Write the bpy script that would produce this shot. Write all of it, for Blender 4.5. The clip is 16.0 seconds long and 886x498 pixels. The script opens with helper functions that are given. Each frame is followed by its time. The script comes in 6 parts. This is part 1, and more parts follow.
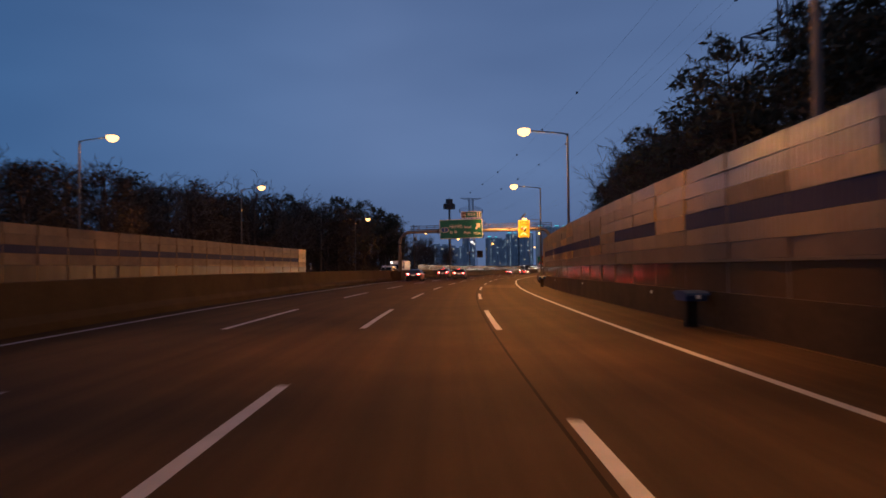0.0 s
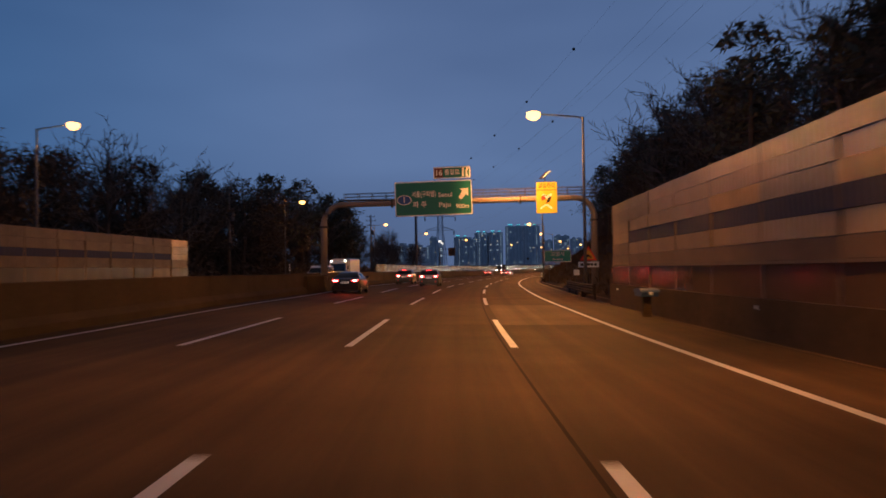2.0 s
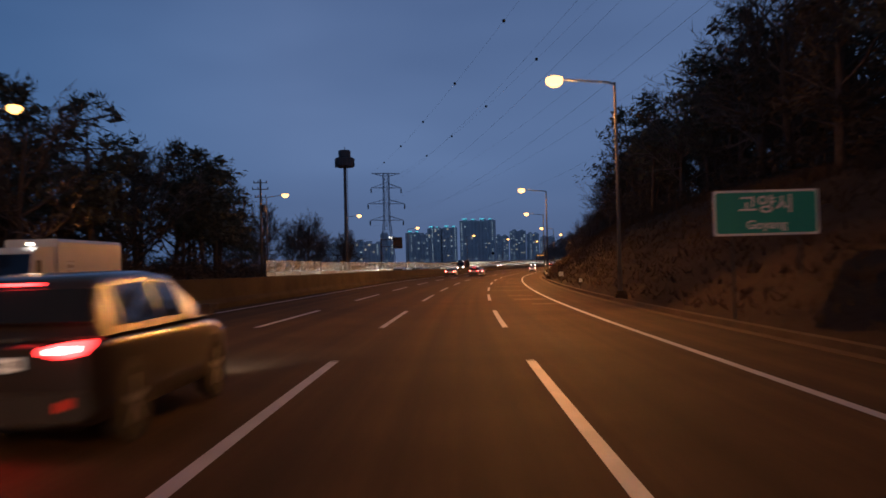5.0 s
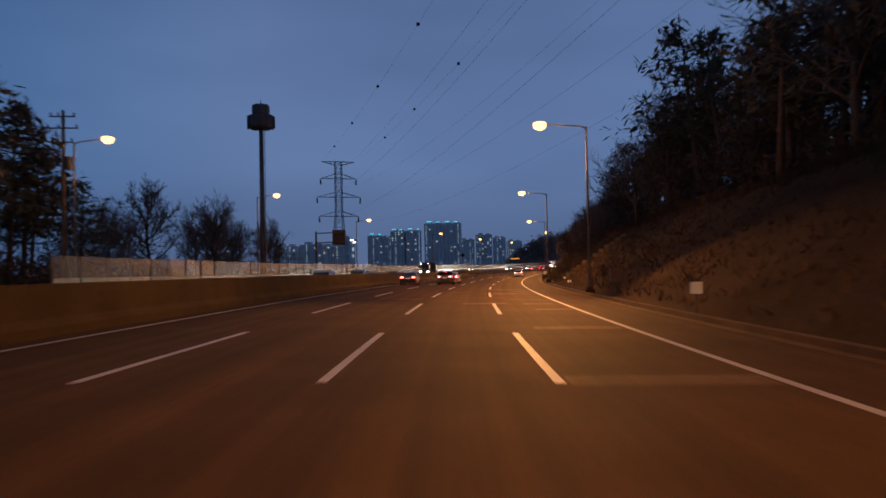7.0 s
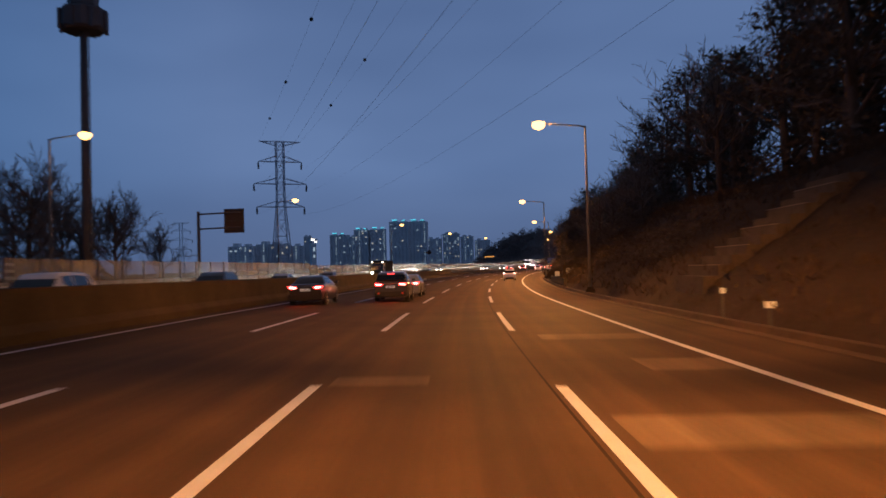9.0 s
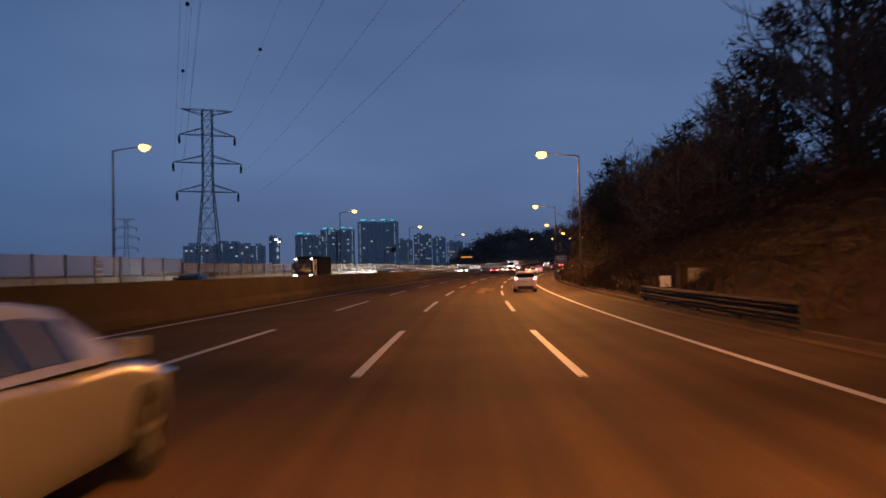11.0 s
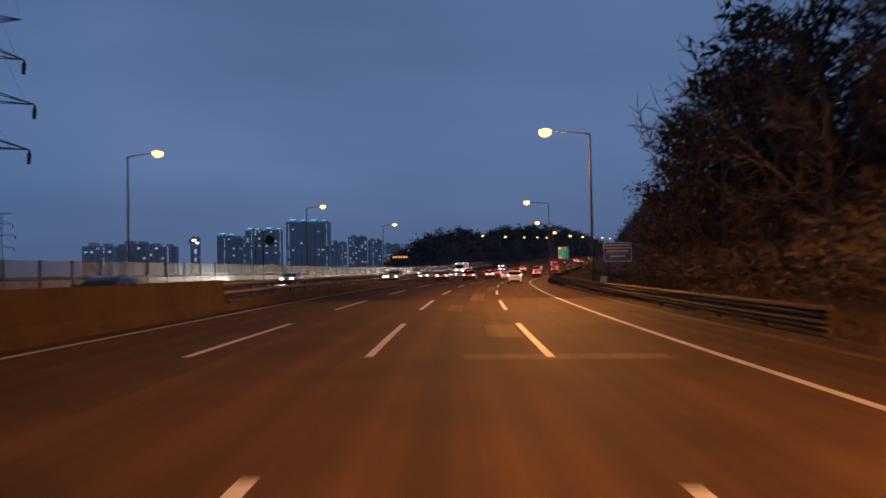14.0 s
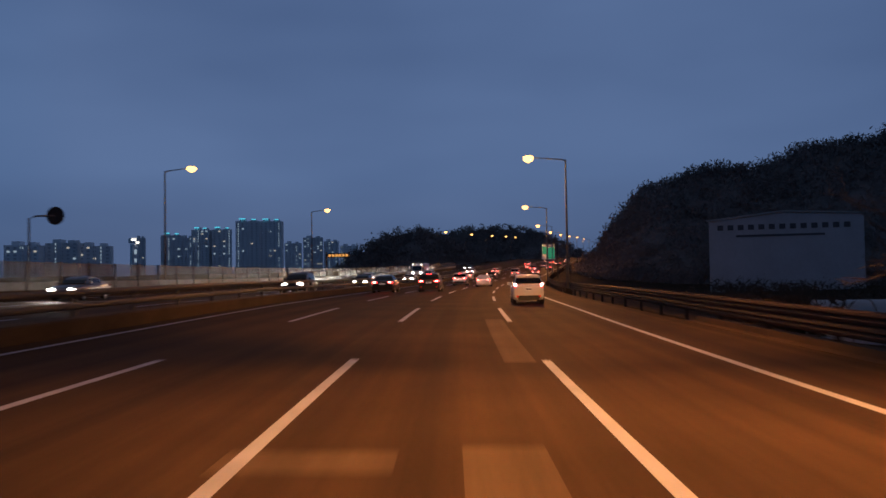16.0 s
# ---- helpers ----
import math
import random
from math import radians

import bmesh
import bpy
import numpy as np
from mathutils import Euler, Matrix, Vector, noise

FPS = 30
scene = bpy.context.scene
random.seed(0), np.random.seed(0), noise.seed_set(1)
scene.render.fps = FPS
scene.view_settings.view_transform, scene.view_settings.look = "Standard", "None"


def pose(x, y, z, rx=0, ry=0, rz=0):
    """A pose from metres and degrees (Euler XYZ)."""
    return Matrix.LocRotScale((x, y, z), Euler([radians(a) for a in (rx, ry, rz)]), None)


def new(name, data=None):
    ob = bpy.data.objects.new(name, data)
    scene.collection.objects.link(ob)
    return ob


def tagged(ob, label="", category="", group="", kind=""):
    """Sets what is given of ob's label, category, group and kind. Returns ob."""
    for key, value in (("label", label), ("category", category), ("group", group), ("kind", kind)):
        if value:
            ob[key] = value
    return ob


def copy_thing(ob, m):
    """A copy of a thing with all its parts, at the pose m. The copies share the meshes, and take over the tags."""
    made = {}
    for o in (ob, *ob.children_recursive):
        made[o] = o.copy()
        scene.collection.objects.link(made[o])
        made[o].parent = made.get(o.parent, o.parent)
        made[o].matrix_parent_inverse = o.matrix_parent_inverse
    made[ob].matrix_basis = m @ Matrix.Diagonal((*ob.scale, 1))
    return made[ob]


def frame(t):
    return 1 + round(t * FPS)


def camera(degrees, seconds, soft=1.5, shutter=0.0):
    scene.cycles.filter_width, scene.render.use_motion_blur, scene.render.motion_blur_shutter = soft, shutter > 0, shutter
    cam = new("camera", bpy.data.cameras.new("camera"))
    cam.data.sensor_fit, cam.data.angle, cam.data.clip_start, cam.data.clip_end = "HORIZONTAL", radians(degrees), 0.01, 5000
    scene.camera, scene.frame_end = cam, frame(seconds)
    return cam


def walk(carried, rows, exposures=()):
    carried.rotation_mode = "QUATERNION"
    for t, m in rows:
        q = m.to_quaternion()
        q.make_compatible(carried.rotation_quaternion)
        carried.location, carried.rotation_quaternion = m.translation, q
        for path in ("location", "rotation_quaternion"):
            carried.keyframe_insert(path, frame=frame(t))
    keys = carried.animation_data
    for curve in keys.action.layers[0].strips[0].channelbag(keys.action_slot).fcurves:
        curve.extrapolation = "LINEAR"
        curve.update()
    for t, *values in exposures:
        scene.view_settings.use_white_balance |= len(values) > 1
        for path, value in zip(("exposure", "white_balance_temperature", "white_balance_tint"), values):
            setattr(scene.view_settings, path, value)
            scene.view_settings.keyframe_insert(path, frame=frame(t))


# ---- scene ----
cam = camera(56.95, 16.0, soft=1.6, shutter=0.5)
# seconds, x, y, z, yaw, pitch, roll
PATH = [
    (0.0, 0.07, 0.01, 1.512, 0.10, 1.45, 0.52),
    (0.5, -0.00, 11.43, 1.572, -0.50, 1.42, 0.57),
    (1.0, 0.06, 22.92, 1.624, -1.13, 1.44, 0.64),
    (1.5, 0.26, 34.46, 1.645, -1.68, 1.46, 0.75),
    (2.0, 0.63, 46.01, 1.632, -2.19, 1.44, 0.78),
    (2.5, 1.11, 57.59, 1.598, -2.77, 1.40, 0.80),
    (3.0, 1.85, 69.24, 1.668, -3.29, 1.27, 1.00),
    (3.5, 2.63, 80.99, 1.636, -3.80, 1.11, 1.38),
    (4.1, 3.67, 95.30, 1.634, -4.44, 1.07, 1.47),
    (4.7, 4.93, 109.84, 1.670, -5.14, 1.14, 1.46),
    (5.3, 6.38, 124.55, 1.625, -5.86, 1.25, 1.39),
    (6.0, 8.31, 141.85, 1.537, -6.70, 1.34, 1.27),
    (6.5, 9.86, 154.30, 1.473, -7.28, 1.36, 1.21),
    (7.0, 11.54, 166.68, 1.441, -8.00, 1.46, 1.21),
    (7.5, 13.41, 178.92, 1.408, -8.67, 1.45, 1.33),
    (8.0, 15.38, 191.13, 1.411, -9.14, 1.39, 1.45),
    (8.5, 17.46, 203.22, 1.415, -9.60, 1.41, 1.45),
    (9.0, 19.67, 215.26, 1.410, -10.32, 1.42, 1.58),
    (9.6, 22.48, 229.95, 1.383, -11.05, 1.47, 1.53),
    (10.1, 24.90, 242.38, 1.344, -11.53, 1.49, 1.44),
    (10.6, 27.46, 254.87, 1.298, -11.95, 1.53, 1.32),
    (11.1, 30.17, 267.31, 1.261, -12.42, 1.57, 1.19),
    (11.5, 32.51, 277.15, 1.260, -12.87, 1.63, 1.09),
    (12.0, 35.57, 289.35, 1.295, -13.52, 1.72, 1.06),
    (12.5, 38.74, 301.41, 1.345, -14.24, 1.76, 1.03),
    (13.0, 41.98, 313.42, 1.402, -14.93, 1.69, 1.12),
    (13.5, 45.36, 325.34, 1.451, -15.74, 1.73, 1.10),
    (14.0, 48.92, 337.23, 1.478, -16.64, 1.76, 1.11),
    (14.5, 52.60, 349.03, 1.517, -17.33, 1.83, 1.09),
    (15.0, 56.44, 360.74, 1.557, -18.01, 1.86, 1.15),
    (15.5, 60.39, 372.42, 1.632, -18.65, 1.85, 1.13),
    (16.0, 64.48, 383.89, 1.735, -19.43, 1.89, 0.93),
]
walk(cam, [(t, pose(x, y, z, 90 + pitch, roll, yaw)) for t, x, y, z, yaw, pitch, roll in PATH],
     exposures=[(0.0, 0.06), (1.0, 0.0), (2.5, 0.0), (3.5, -0.1), (5.0, 0.0), (6.0, 0.1), (7.5, 0.12), (8.3, 0.25), (9.2, 0.12), (10.5, 0.0), (11.5, -0.12), (12.5, 0.1),
                (13.2, -0.06), (13.7, -0.1), (14.2, 0.1), (14.8, 0.3), (15.1, 0.26), (15.5, 0.0), (16.0, -0.15)])

# ---- world: dusk sky under thin cloud ----
world = bpy.data.worlds.new("dusk")
scene.world = world
world.use_nodes = True
wn, wl = world.node_tree.nodes, world.node_tree.links
wn.clear()
w_out, w_bg = wn.new("ShaderNodeOutputWorld"), wn.new("ShaderNodeBackground")
w_co, w_sep, w_ramp = wn.new("ShaderNodeTexCoord"), wn.new("ShaderNodeSeparateXYZ"), wn.new("ShaderNodeValToRGB")
w_map, w_noise, w_mix = wn.new("ShaderNodeMapping"), wn.new("ShaderNodeTexNoise"), wn.new("ShaderNodeMix")
w_mix.data_type = "RGBA"
w_mix.blend_type = "MULTIPLY"
w_mix.inputs[0].default_value = 1.0
w_map.inputs["Scale"].default_value = (1.0, 1.0, 3.2)
w_noise.inputs["Scale"].default_value = 1.6
w_noise.inputs["Detail"].default_value = 3.0
w_noise.inputs["Roughness"].default_value = 0.5
w_cloud = wn.new("ShaderNodeValToRGB")
w_cloud.color_ramp.elements[0].position, w_cloud.color_ramp.elements[0].color = 0.3, (0.72, 0.75, 0.80, 1)
w_cloud.color_ramp.elements[1].position, w_cloud.color_ramp.elements[1].color = 0.72, (1.20, 1.17, 1.14, 1)
w_side = wn.new("ShaderNodeValToRGB")
w_side.color_ramp.elements[0].position, w_side.color_ramp.elements[0].color = 0.42, (0.40, 0.72, 0.86, 1)
w_side.color_ramp.elements[1].position, w_side.color_ramp.elements[1].color = 0.92, (1, 1, 1, 1)
w_back = wn.new("ShaderNodeMapRange")
w_back.interpolation_type = "SMOOTHSTEP"
w_back.inputs["From Min"].default_value, w_back.inputs["From Max"].default_value = -0.7, 0.75
w_back.inputs["To Min"].default_value, w_back.inputs["To Max"].default_value = 0.75, 1.0
w_mix2, w_mix3, w_add = wn.new("ShaderNodeMix"), wn.new("ShaderNodeMix"), wn.new("ShaderNodeMath")
for w_node in (w_mix2, w_mix3):
    w_node.data_type, w_node.blend_type = "RGBA", "MULTIPLY"
    w_node.inputs[0].default_value = 1.0
w_add.inputs[1].default_value = 1.0
ramp = w_ramp.color_ramp
ramp.elements[0].position, ramp.elements[0].color = 0.0, (0.055, 0.083, 0.160, 1)
ramp.elements[1].position, ramp.elements[1].color = 0.34, (0.056, 0.094, 0.193, 1)
top = ramp.elements.new(0.12)
top.color = (0.064, 0.106, 0.210, 1)
zen = ramp.elements.new(0.62)
zen.color = (0.028, 0.034, 0.052, 1)
wl.new(w_co.outputs["Generated"], w_sep.inputs[0])
wl.new(w_sep.outputs["Z"], w_ramp.inputs[0])
wl.new(w_co.outputs["Generated"], w_map.inputs["Vector"])
wl.new(w_map.outputs[0], w_noise.inputs["Vector"])
wl.new(w_noise.outputs["Fac"], w_cloud.inputs[0])
wl.new(w_ramp.outputs[0], w_mix.inputs[6])
wl.new(w_cloud.outputs[0], w_mix.inputs[7])
wl.new(w_sep.outputs["X"], w_add.inputs[0])
wl.new(w_add.outputs[0], w_side.inputs[0])
wl.new(w_sep.outputs["Y"], w_back.inputs["Value"])
wl.new(w_mix.outputs[2], w_mix2.inputs[6])
wl.new(w_side.outputs[0], w_mix2.inputs[7])
wl.new(w_mix2.outputs[2], w_mix3.inputs[6])
wl.new(w_back.outputs[0], w_mix3.inputs[7])
wl.new(w_mix3.outputs[2], w_bg.inputs["Color"])
w_bg.inputs["Strength"].default_value = 1.48
wl.new(w_bg.outputs[0], w_out.inputs["Surface"])
SODIUM = (1.0, 0.366, 0.078)
LAMP_WATTS = 23000.0
WING_WATTS = 36000.0


# ---- materials ----
def mat(name, color, rough=0.7, metal=0.0, var=0.25, scale=1.0, fine=12.0, bump=0.15, stretch=(1, 1, 1), spec=0.4, random_tint=0.0, coat=0.0):
    m = bpy.data.materials.new(name)
    m.use_nodes = True
    n, l = m.node_tree.nodes, m.node_tree.links
    b = n["Principled BSDF"]
    co, mp = n.new("ShaderNodeTexCoord"), n.new("ShaderNodeMapping")
    mp.inputs["Scale"].default_value = stretch
    l.new(co.outputs["Object"], mp.inputs["Vector"])
    big, small, mixf = n.new("ShaderNodeTexNoise"), n.new("ShaderNodeTexNoise"), n.new("ShaderNodeMath")
    big.inputs["Scale"].default_value, big.inputs["Detail"].default_value = scale, 4.0
    small.inputs["Scale"].default_value, small.inputs["Detail"].default_value = scale * fine, 3.0
    l.new(mp.outputs[0], big.inputs["Vector"])
    l.new(mp.outputs[0], small.inputs["Vector"])
    mixf.operation = "MULTIPLY_ADD"
    mixf.inputs[1].default_value = 0.6
    l.new(small.outputs["Fac"], mixf.inputs[0])
    l.new(big.outputs["Fac"], mixf.inputs[2])
    r = n.new("ShaderNodeMapRange")
    r.inputs["From Min"].default_value, r.inputs["From Max"].default_value = 0.45, 1.15
    r.inputs["To Min"].default_value, r.inputs["To Max"].default_value = 1 - var, 1 + var
    l.new(mixf.outputs[0], r.inputs["Value"])
    mul = n.new("ShaderNodeMix")
    mul.data_type, mul.blend_type = "RGBA", "MULTIPLY"
    mul.inputs[0].default_value = 1.0
    mul.inputs[6].default_value = (*color, 1)
    l.new(r.outputs[0], mul.inputs[7])
    last = mul.outputs[2]
    if random_tint:
        info, r2, m2 = n.new("ShaderNodeObjectInfo"), n.new("ShaderNodeMapRange"), n.new("ShaderNodeMix")
        r2.inputs["To Min"].default_value, r2.inputs["To Max"].default_value = 1 - random_tint, 1 + random_tint
        l.new(info.outputs["Random"], r2.inputs["Value"])
        m2.data_type, m2.blend_type = "RGBA", "MULTIPLY"
        m2.inputs[0].default_value = 1.0
        l.new(last, m2.inputs[6])
        l.new(r2.outputs[0], m2.inputs[7])
        last = m2.outputs[2]
    l.new(last, b.inputs["Base Color"])
    b.inputs["Roughness"].default_value, b.inputs["Metallic"].default_value = rough, metal
    b.inputs["Specular IOR Level"].default_value = spec
    b.inputs["Coat Weight"].default_value = coat
    if bump:
        bp = n.new("ShaderNodeBump")
        bp.inputs["Strength"].default_value, bp.inputs["Distance"].default_value = bump, 0.02
        l.new(small.outputs["Fac"], bp.inputs["Height"])
        l.new(bp.outputs[0], b.inputs["Normal"])
    return m


def glow(name, color, strength, base=(0.3, 0.3, 0.3)):
    m = bpy.data.materials.new(name)
    m.use_nodes = True
    b = m.node_tree.nodes["Principled BSDF"]
    b.inputs["Base Color"].default_value = (*base, 1)
    b.inputs["Emission Color"].default_value = (*color, 1)
    b.inputs["Emission Strength"].default_value = strength
    return m


def clear_mat(name, color, veil):
    """Dusty clear sheet: partly see-through."""
    m = mat(name, color, rough=0.35, var=0.3, scale=0.5, fine=8, bump=0.0, random_tint=0.15)
    n, l = m.node_tree.nodes, m.node_tree.links
    b, out = n["Principled BSDF"], n["Material Output"]
    tr, mix = n.new("ShaderNodeBsdfTransparent"), n.new("ShaderNodeMixShader")
    tr.inputs["Color"].default_value = (0.86, 0.92, 0.95, 1)
    mix.inputs[0].default_value = veil
    l.new(tr.outputs[0], mix.inputs[1])
    l.new(b.outputs[0], mix.inputs[2])
    l.new(mix.outputs[0], out.inputs["Surface"])
    return m


def asphalt_mat(name, color, lane_tracks=True):
    """Asphalt with aggregate grain, stains, and wear that runs along the lanes (UV: metres across, metres along)."""
    m = mat(name, color, rough=0.75, var=0.28, scale=0.35, fine=40.0, bump=0.25, spec=0.04)
    n, l = m.node_tree.nodes, m.node_tree.links
    b = n["Principled BSDF"]
    uv, mp, streak = n.new("ShaderNodeUVMap"), n.new("ShaderNodeMapping"), n.new("ShaderNodeTexNoise")
    mp.inputs["Scale"].default_value = (1.6, 0.010, 1)
    streak.inputs["Scale"].default_value, streak.inputs["Detail"].default_value = 1.0, 4.0
    l.new(uv.outputs[0], mp.inputs["Vector"])
    l.new(mp.outputs[0], streak.inputs["Vector"])
    r = n.new("ShaderNodeMapRange")
    r.inputs["From Min"].default_value, r.inputs["From Max"].default_value = 0.3, 0.7
    r.inputs["To Min"].default_value, r.inputs["To Max"].default_value = 0.62, 1.38
    l.new(streak.outputs["Fac"], r.inputs["Value"])
    mul = n.new("ShaderNodeMix")
    mul.data_type, mul.blend_type = "RGBA", "MULTIPLY"
    mul.inputs[0].default_value = 1.0
    old = b.inputs["Base Color"].links[0].from_socket
    l.new(old, mul.inputs[6])
    l.new(r.outputs[0], mul.inputs[7])
    l.new(mul.outputs[2], b.inputs["Base Color"])
    rr = n.new("ShaderNodeMapRange")
    rr.inputs["To Min"].default_value, rr.inputs["To Max"].default_value = 0.68, 0.94
    l.new(streak.outputs["Fac"], rr.inputs["Value"])
    l.new(rr.outputs[0], b.inputs["Roughness"])
    return m


# Browner than real asphalt: the lamps' warm cast is put into the colour.
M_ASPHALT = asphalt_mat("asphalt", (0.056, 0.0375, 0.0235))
M_PATCH = asphalt_mat("asphalt repair", (0.105, 0.081, 0.058))
# Repaved tone, lightened further for the lamp's amber sheen on it.
M_PATCH2 = asphalt_mat("newer asphalt", (0.092, 0.066, 0.044))
M_SEAL = mat("bitumen seal", (0.026, 0.021, 0.016), rough=0.95, spec=0.05)
# White leaning to blue: the whiteness of headlights is put into the paint.
M_PAINT = mat("road paint", (0.37, 0.42, 0.56), rough=0.6, var=0.2, scale=1.5, fine=20, bump=0.1)
M_CONC = mat("concrete", (0.062, 0.044, 0.026), rough=0.85, var=0.35, scale=0.5, fine=14, bump=0.3, spec=0.1)
M_CONC_D = mat("stained concrete", (0.085, 0.058, 0.034), rough=0.85, var=0.4, scale=0.4, fine=14, bump=0.3, spec=0.1)
M_EARTH = mat("dry grass and earth", (0.056, 0.040, 0.028), rough=0.95, spec=0.03, var=0.5, scale=0.25, fine=20, bump=0.6)
M_GRASS = mat("dry grass", (0.085, 0.058, 0.037), rough=0.9, spec=0.05, var=0.35, scale=2, fine=4, bump=0.0)
M_STEEL = mat("galvanised steel", (0.095, 0.09, 0.082), rough=0.65, metal=0.5, var=0.2, scale=2, bump=0.05)
M_RAIL = mat("dull weathered guard rail", (0.060, 0.048, 0.038), rough=0.8, var=0.3, scale=1.5, bump=0.1, spec=0.1)
M_POLE = mat("painted lamp pole", (0.18, 0.175, 0.17), rough=0.5, var=0.15, scale=2, bump=0.05, spec=0.4)
# Steel turned pale blue-grey to stand in for distance haze.
M_PYLON = mat("hazy galvanised lattice", (0.46, 0.50, 0.58), rough=0.75, var=0.2, scale=1, bump=0.05)
M_DARKSTEEL = mat("weathered steel", (0.10, 0.10, 0.11), rough=0.6, var=0.2, scale=1, bump=0.05)
M_GANTRY = mat("cream painted steel", (0.24, 0.22, 0.195), rough=0.5, var=0.2, scale=1.2, bump=0.05)
M_PANEL = mat("ribbed barrier panel", (0.50, 0.36, 0.205), rough=0.3, metal=0.45, var=0.2, scale=0.6, fine=9, bump=0.1, random_tint=0.12)
# Brighter copy of the ribbed panel; lamp glints are put into its colour.
M_PANEL_GLINT = mat("barrier panel with lamp glint", (0.85, 0.58, 0.27), rough=0.38, metal=0.8, var=0.2, scale=0.6, fine=9, bump=0.1, random_tint=0.2)
M_PANEL_L = mat("dull beige barrier panel", (0.26, 0.17, 0.09), rough=0.55, metal=0.1, var=0.25, scale=0.4, fine=9, bump=0.1, random_tint=0.15)
M_PANEL_D = mat("dull brown barrier panel", (0.17, 0.11, 0.06), rough=0.45, metal=0.1, var=0.25, scale=0.6, fine=9, bump=0.1, random_tint=0.12)
M_POSTB = mat("brown steel post", (0.17, 0.125, 0.08), rough=0.5, var=0.2, scale=1.0, bump=0.05)
M_BLUE = mat("blue barrier panel", (0.045, 0.045, 0.09), rough=0.6, metal=0.0, spec=0.2, var=0.15, scale=0.7, bump=0.1, random_tint=0.08)
M_LIGHTP = mat("clear dusty panel", (0.09, 0.075, 0.06), rough=0.4, var=0.15, scale=0.6, bump=0.05, random_tint=0.06)
M_CLEAR = clear_mat("dusty acrylic sheet", (0.12, 0.125, 0.13), 0.36)
# Lower row made paler to stand in for oncoming headlights shining on it.
M_LITROW = clear_mat("lower sheet with headlight glow", (0.24, 0.245, 0.25), 0.72)
M_DARKP = mat("dark glossy panel", (0.13, 0.085, 0.05), rough=0.16, var=0.15, scale=0.6, bump=0.02, spec=0.3, random_tint=0.1)
# Blue mixed into the green to stand in for white headlights on it.
M_GREEN = mat("green sign sheet", (0.0, 0.18, 0.17), rough=0.45, var=0.06, scale=0.6, bump=0.0)
# Brighter copy of the green, with headlight return put into its colour.
M_GREEN_HEADLIT = mat("headlit green sign sheet", (0.01, 0.34, 0.30), rough=0.45, var=0.06, scale=0.6, bump=0.0)
# Cool white: the look of headlights on the sheet is put into its colour.
M_WHITE = mat("white sign sheet", (0.76, 0.84, 0.90), rough=0.45, var=0.05, scale=1, bump=0.0)
M_YELLOW = mat("yellow sign sheet", (0.75, 0.42, 0.03), rough=0.45, var=0.06, scale=1, bump=0.0)
M_YELLOWLIT = mat("lit yellow sign sheet", (0.50, 0.28, 0.012), rough=0.45, var=0.06, scale=1, bump=0.0)
M_YELLOWLIT.node_tree.nodes["Principled BSDF"].inputs["Emission Color"].default_value = (1.0, 0.58, 0.03, 1)
M_YELLOWLIT.node_tree.nodes["Principled BSDF"].inputs["Emission Strength"].default_value = 0.28
M_BLACK = mat("black sheet", (0.015, 0.013, 0.012), rough=0.5, var=0.1, bump=0.0)
M_BLUESIGN = mat("blue sign sheet", (0.02, 0.10, 0.42), rough=0.45, var=0.06, bump=0.0)
M_RED = mat("red sign sheet", (0.80, 0.05, 0.03), rough=0.45, var=0.06, bump=0.0)
M_ALU = mat("sign back aluminium", (0.35, 0.35, 0.34), rough=0.5, metal=0.6, var=0.1, bump=0.0)
M_BARK = mat("bark", (0.12, 0.095, 0.077), rough=0.95, var=0.3, scale=3, bump=0.4, spec=0.06)
M_TWIG = mat("bare twigs", (0.18, 0.15, 0.13), rough=0.95, var=0.25, scale=1, bump=0.0, random_tint=0.2, spec=0.06)
M_PINE = mat("pine needles", (0.125, 0.125, 0.092), rough=0.9, var=0.4, scale=1.2, fine=6, bump=0.0, random_tint=0.25, spec=0.06)
M_LEAF = mat("dull winter foliage", (0.118, 0.094, 0.073), rough=0.9, var=0.4, scale=1.2, fine=6, bump=0.0, random_tint=0.25, spec=0.06)
# Paler than woods are: distance haze is put into this colour.
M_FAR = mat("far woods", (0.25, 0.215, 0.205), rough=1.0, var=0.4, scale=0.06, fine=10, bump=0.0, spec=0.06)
M_TYRE = mat("rubber", (0.018, 0.018, 0.018), rough=0.8, var=0.2, scale=5, bump=0.1)
M_RIM = mat("alloy rim", (0.55, 0.55, 0.55), rough=0.3, metal=0.9, var=0.05, bump=0.0)
M_GLASS = mat("tinted car glass", (0.012, 0.013, 0.015), rough=0.06, var=0.05, bump=0.0, spec=0.7)
M_TRIM = mat("black trim", (0.02, 0.02, 0.02), rough=0.5, var=0.1, bump=0.0)
M_CHROME = mat("chrome", (0.7, 0.7, 0.7), rough=0.15, metal=1.0, var=0.05, bump=0.0)
M_PLATE = mat("plate", (0.75, 0.75, 0.72), rough=0.4, var=0.05, bump=0.0)
M_HALL = mat("pale hall cladding", (0.48, 0.50, 0.53), rough=0.7, var=0.12, scale=0.15, fine=10, bump=0.05)
# Tower walls and unlit panes are paled to carry the distance haze.
M_TOWER = mat("hazy apartment concrete", (0.86, 0.89, 0.93), rough=0.8, var=0.1, scale=0.05, fine=10, bump=0.0, random_tint=0.12)
M_PANE_D = mat("unlit hazy window", (0.55, 0.58, 0.63), rough=0.2, var=0.1, bump=0.0)
M_SALT = mat("blue salt bin plastic", (0.03, 0.09, 0.22), rough=0.5, var=0.15, bump=0.0)
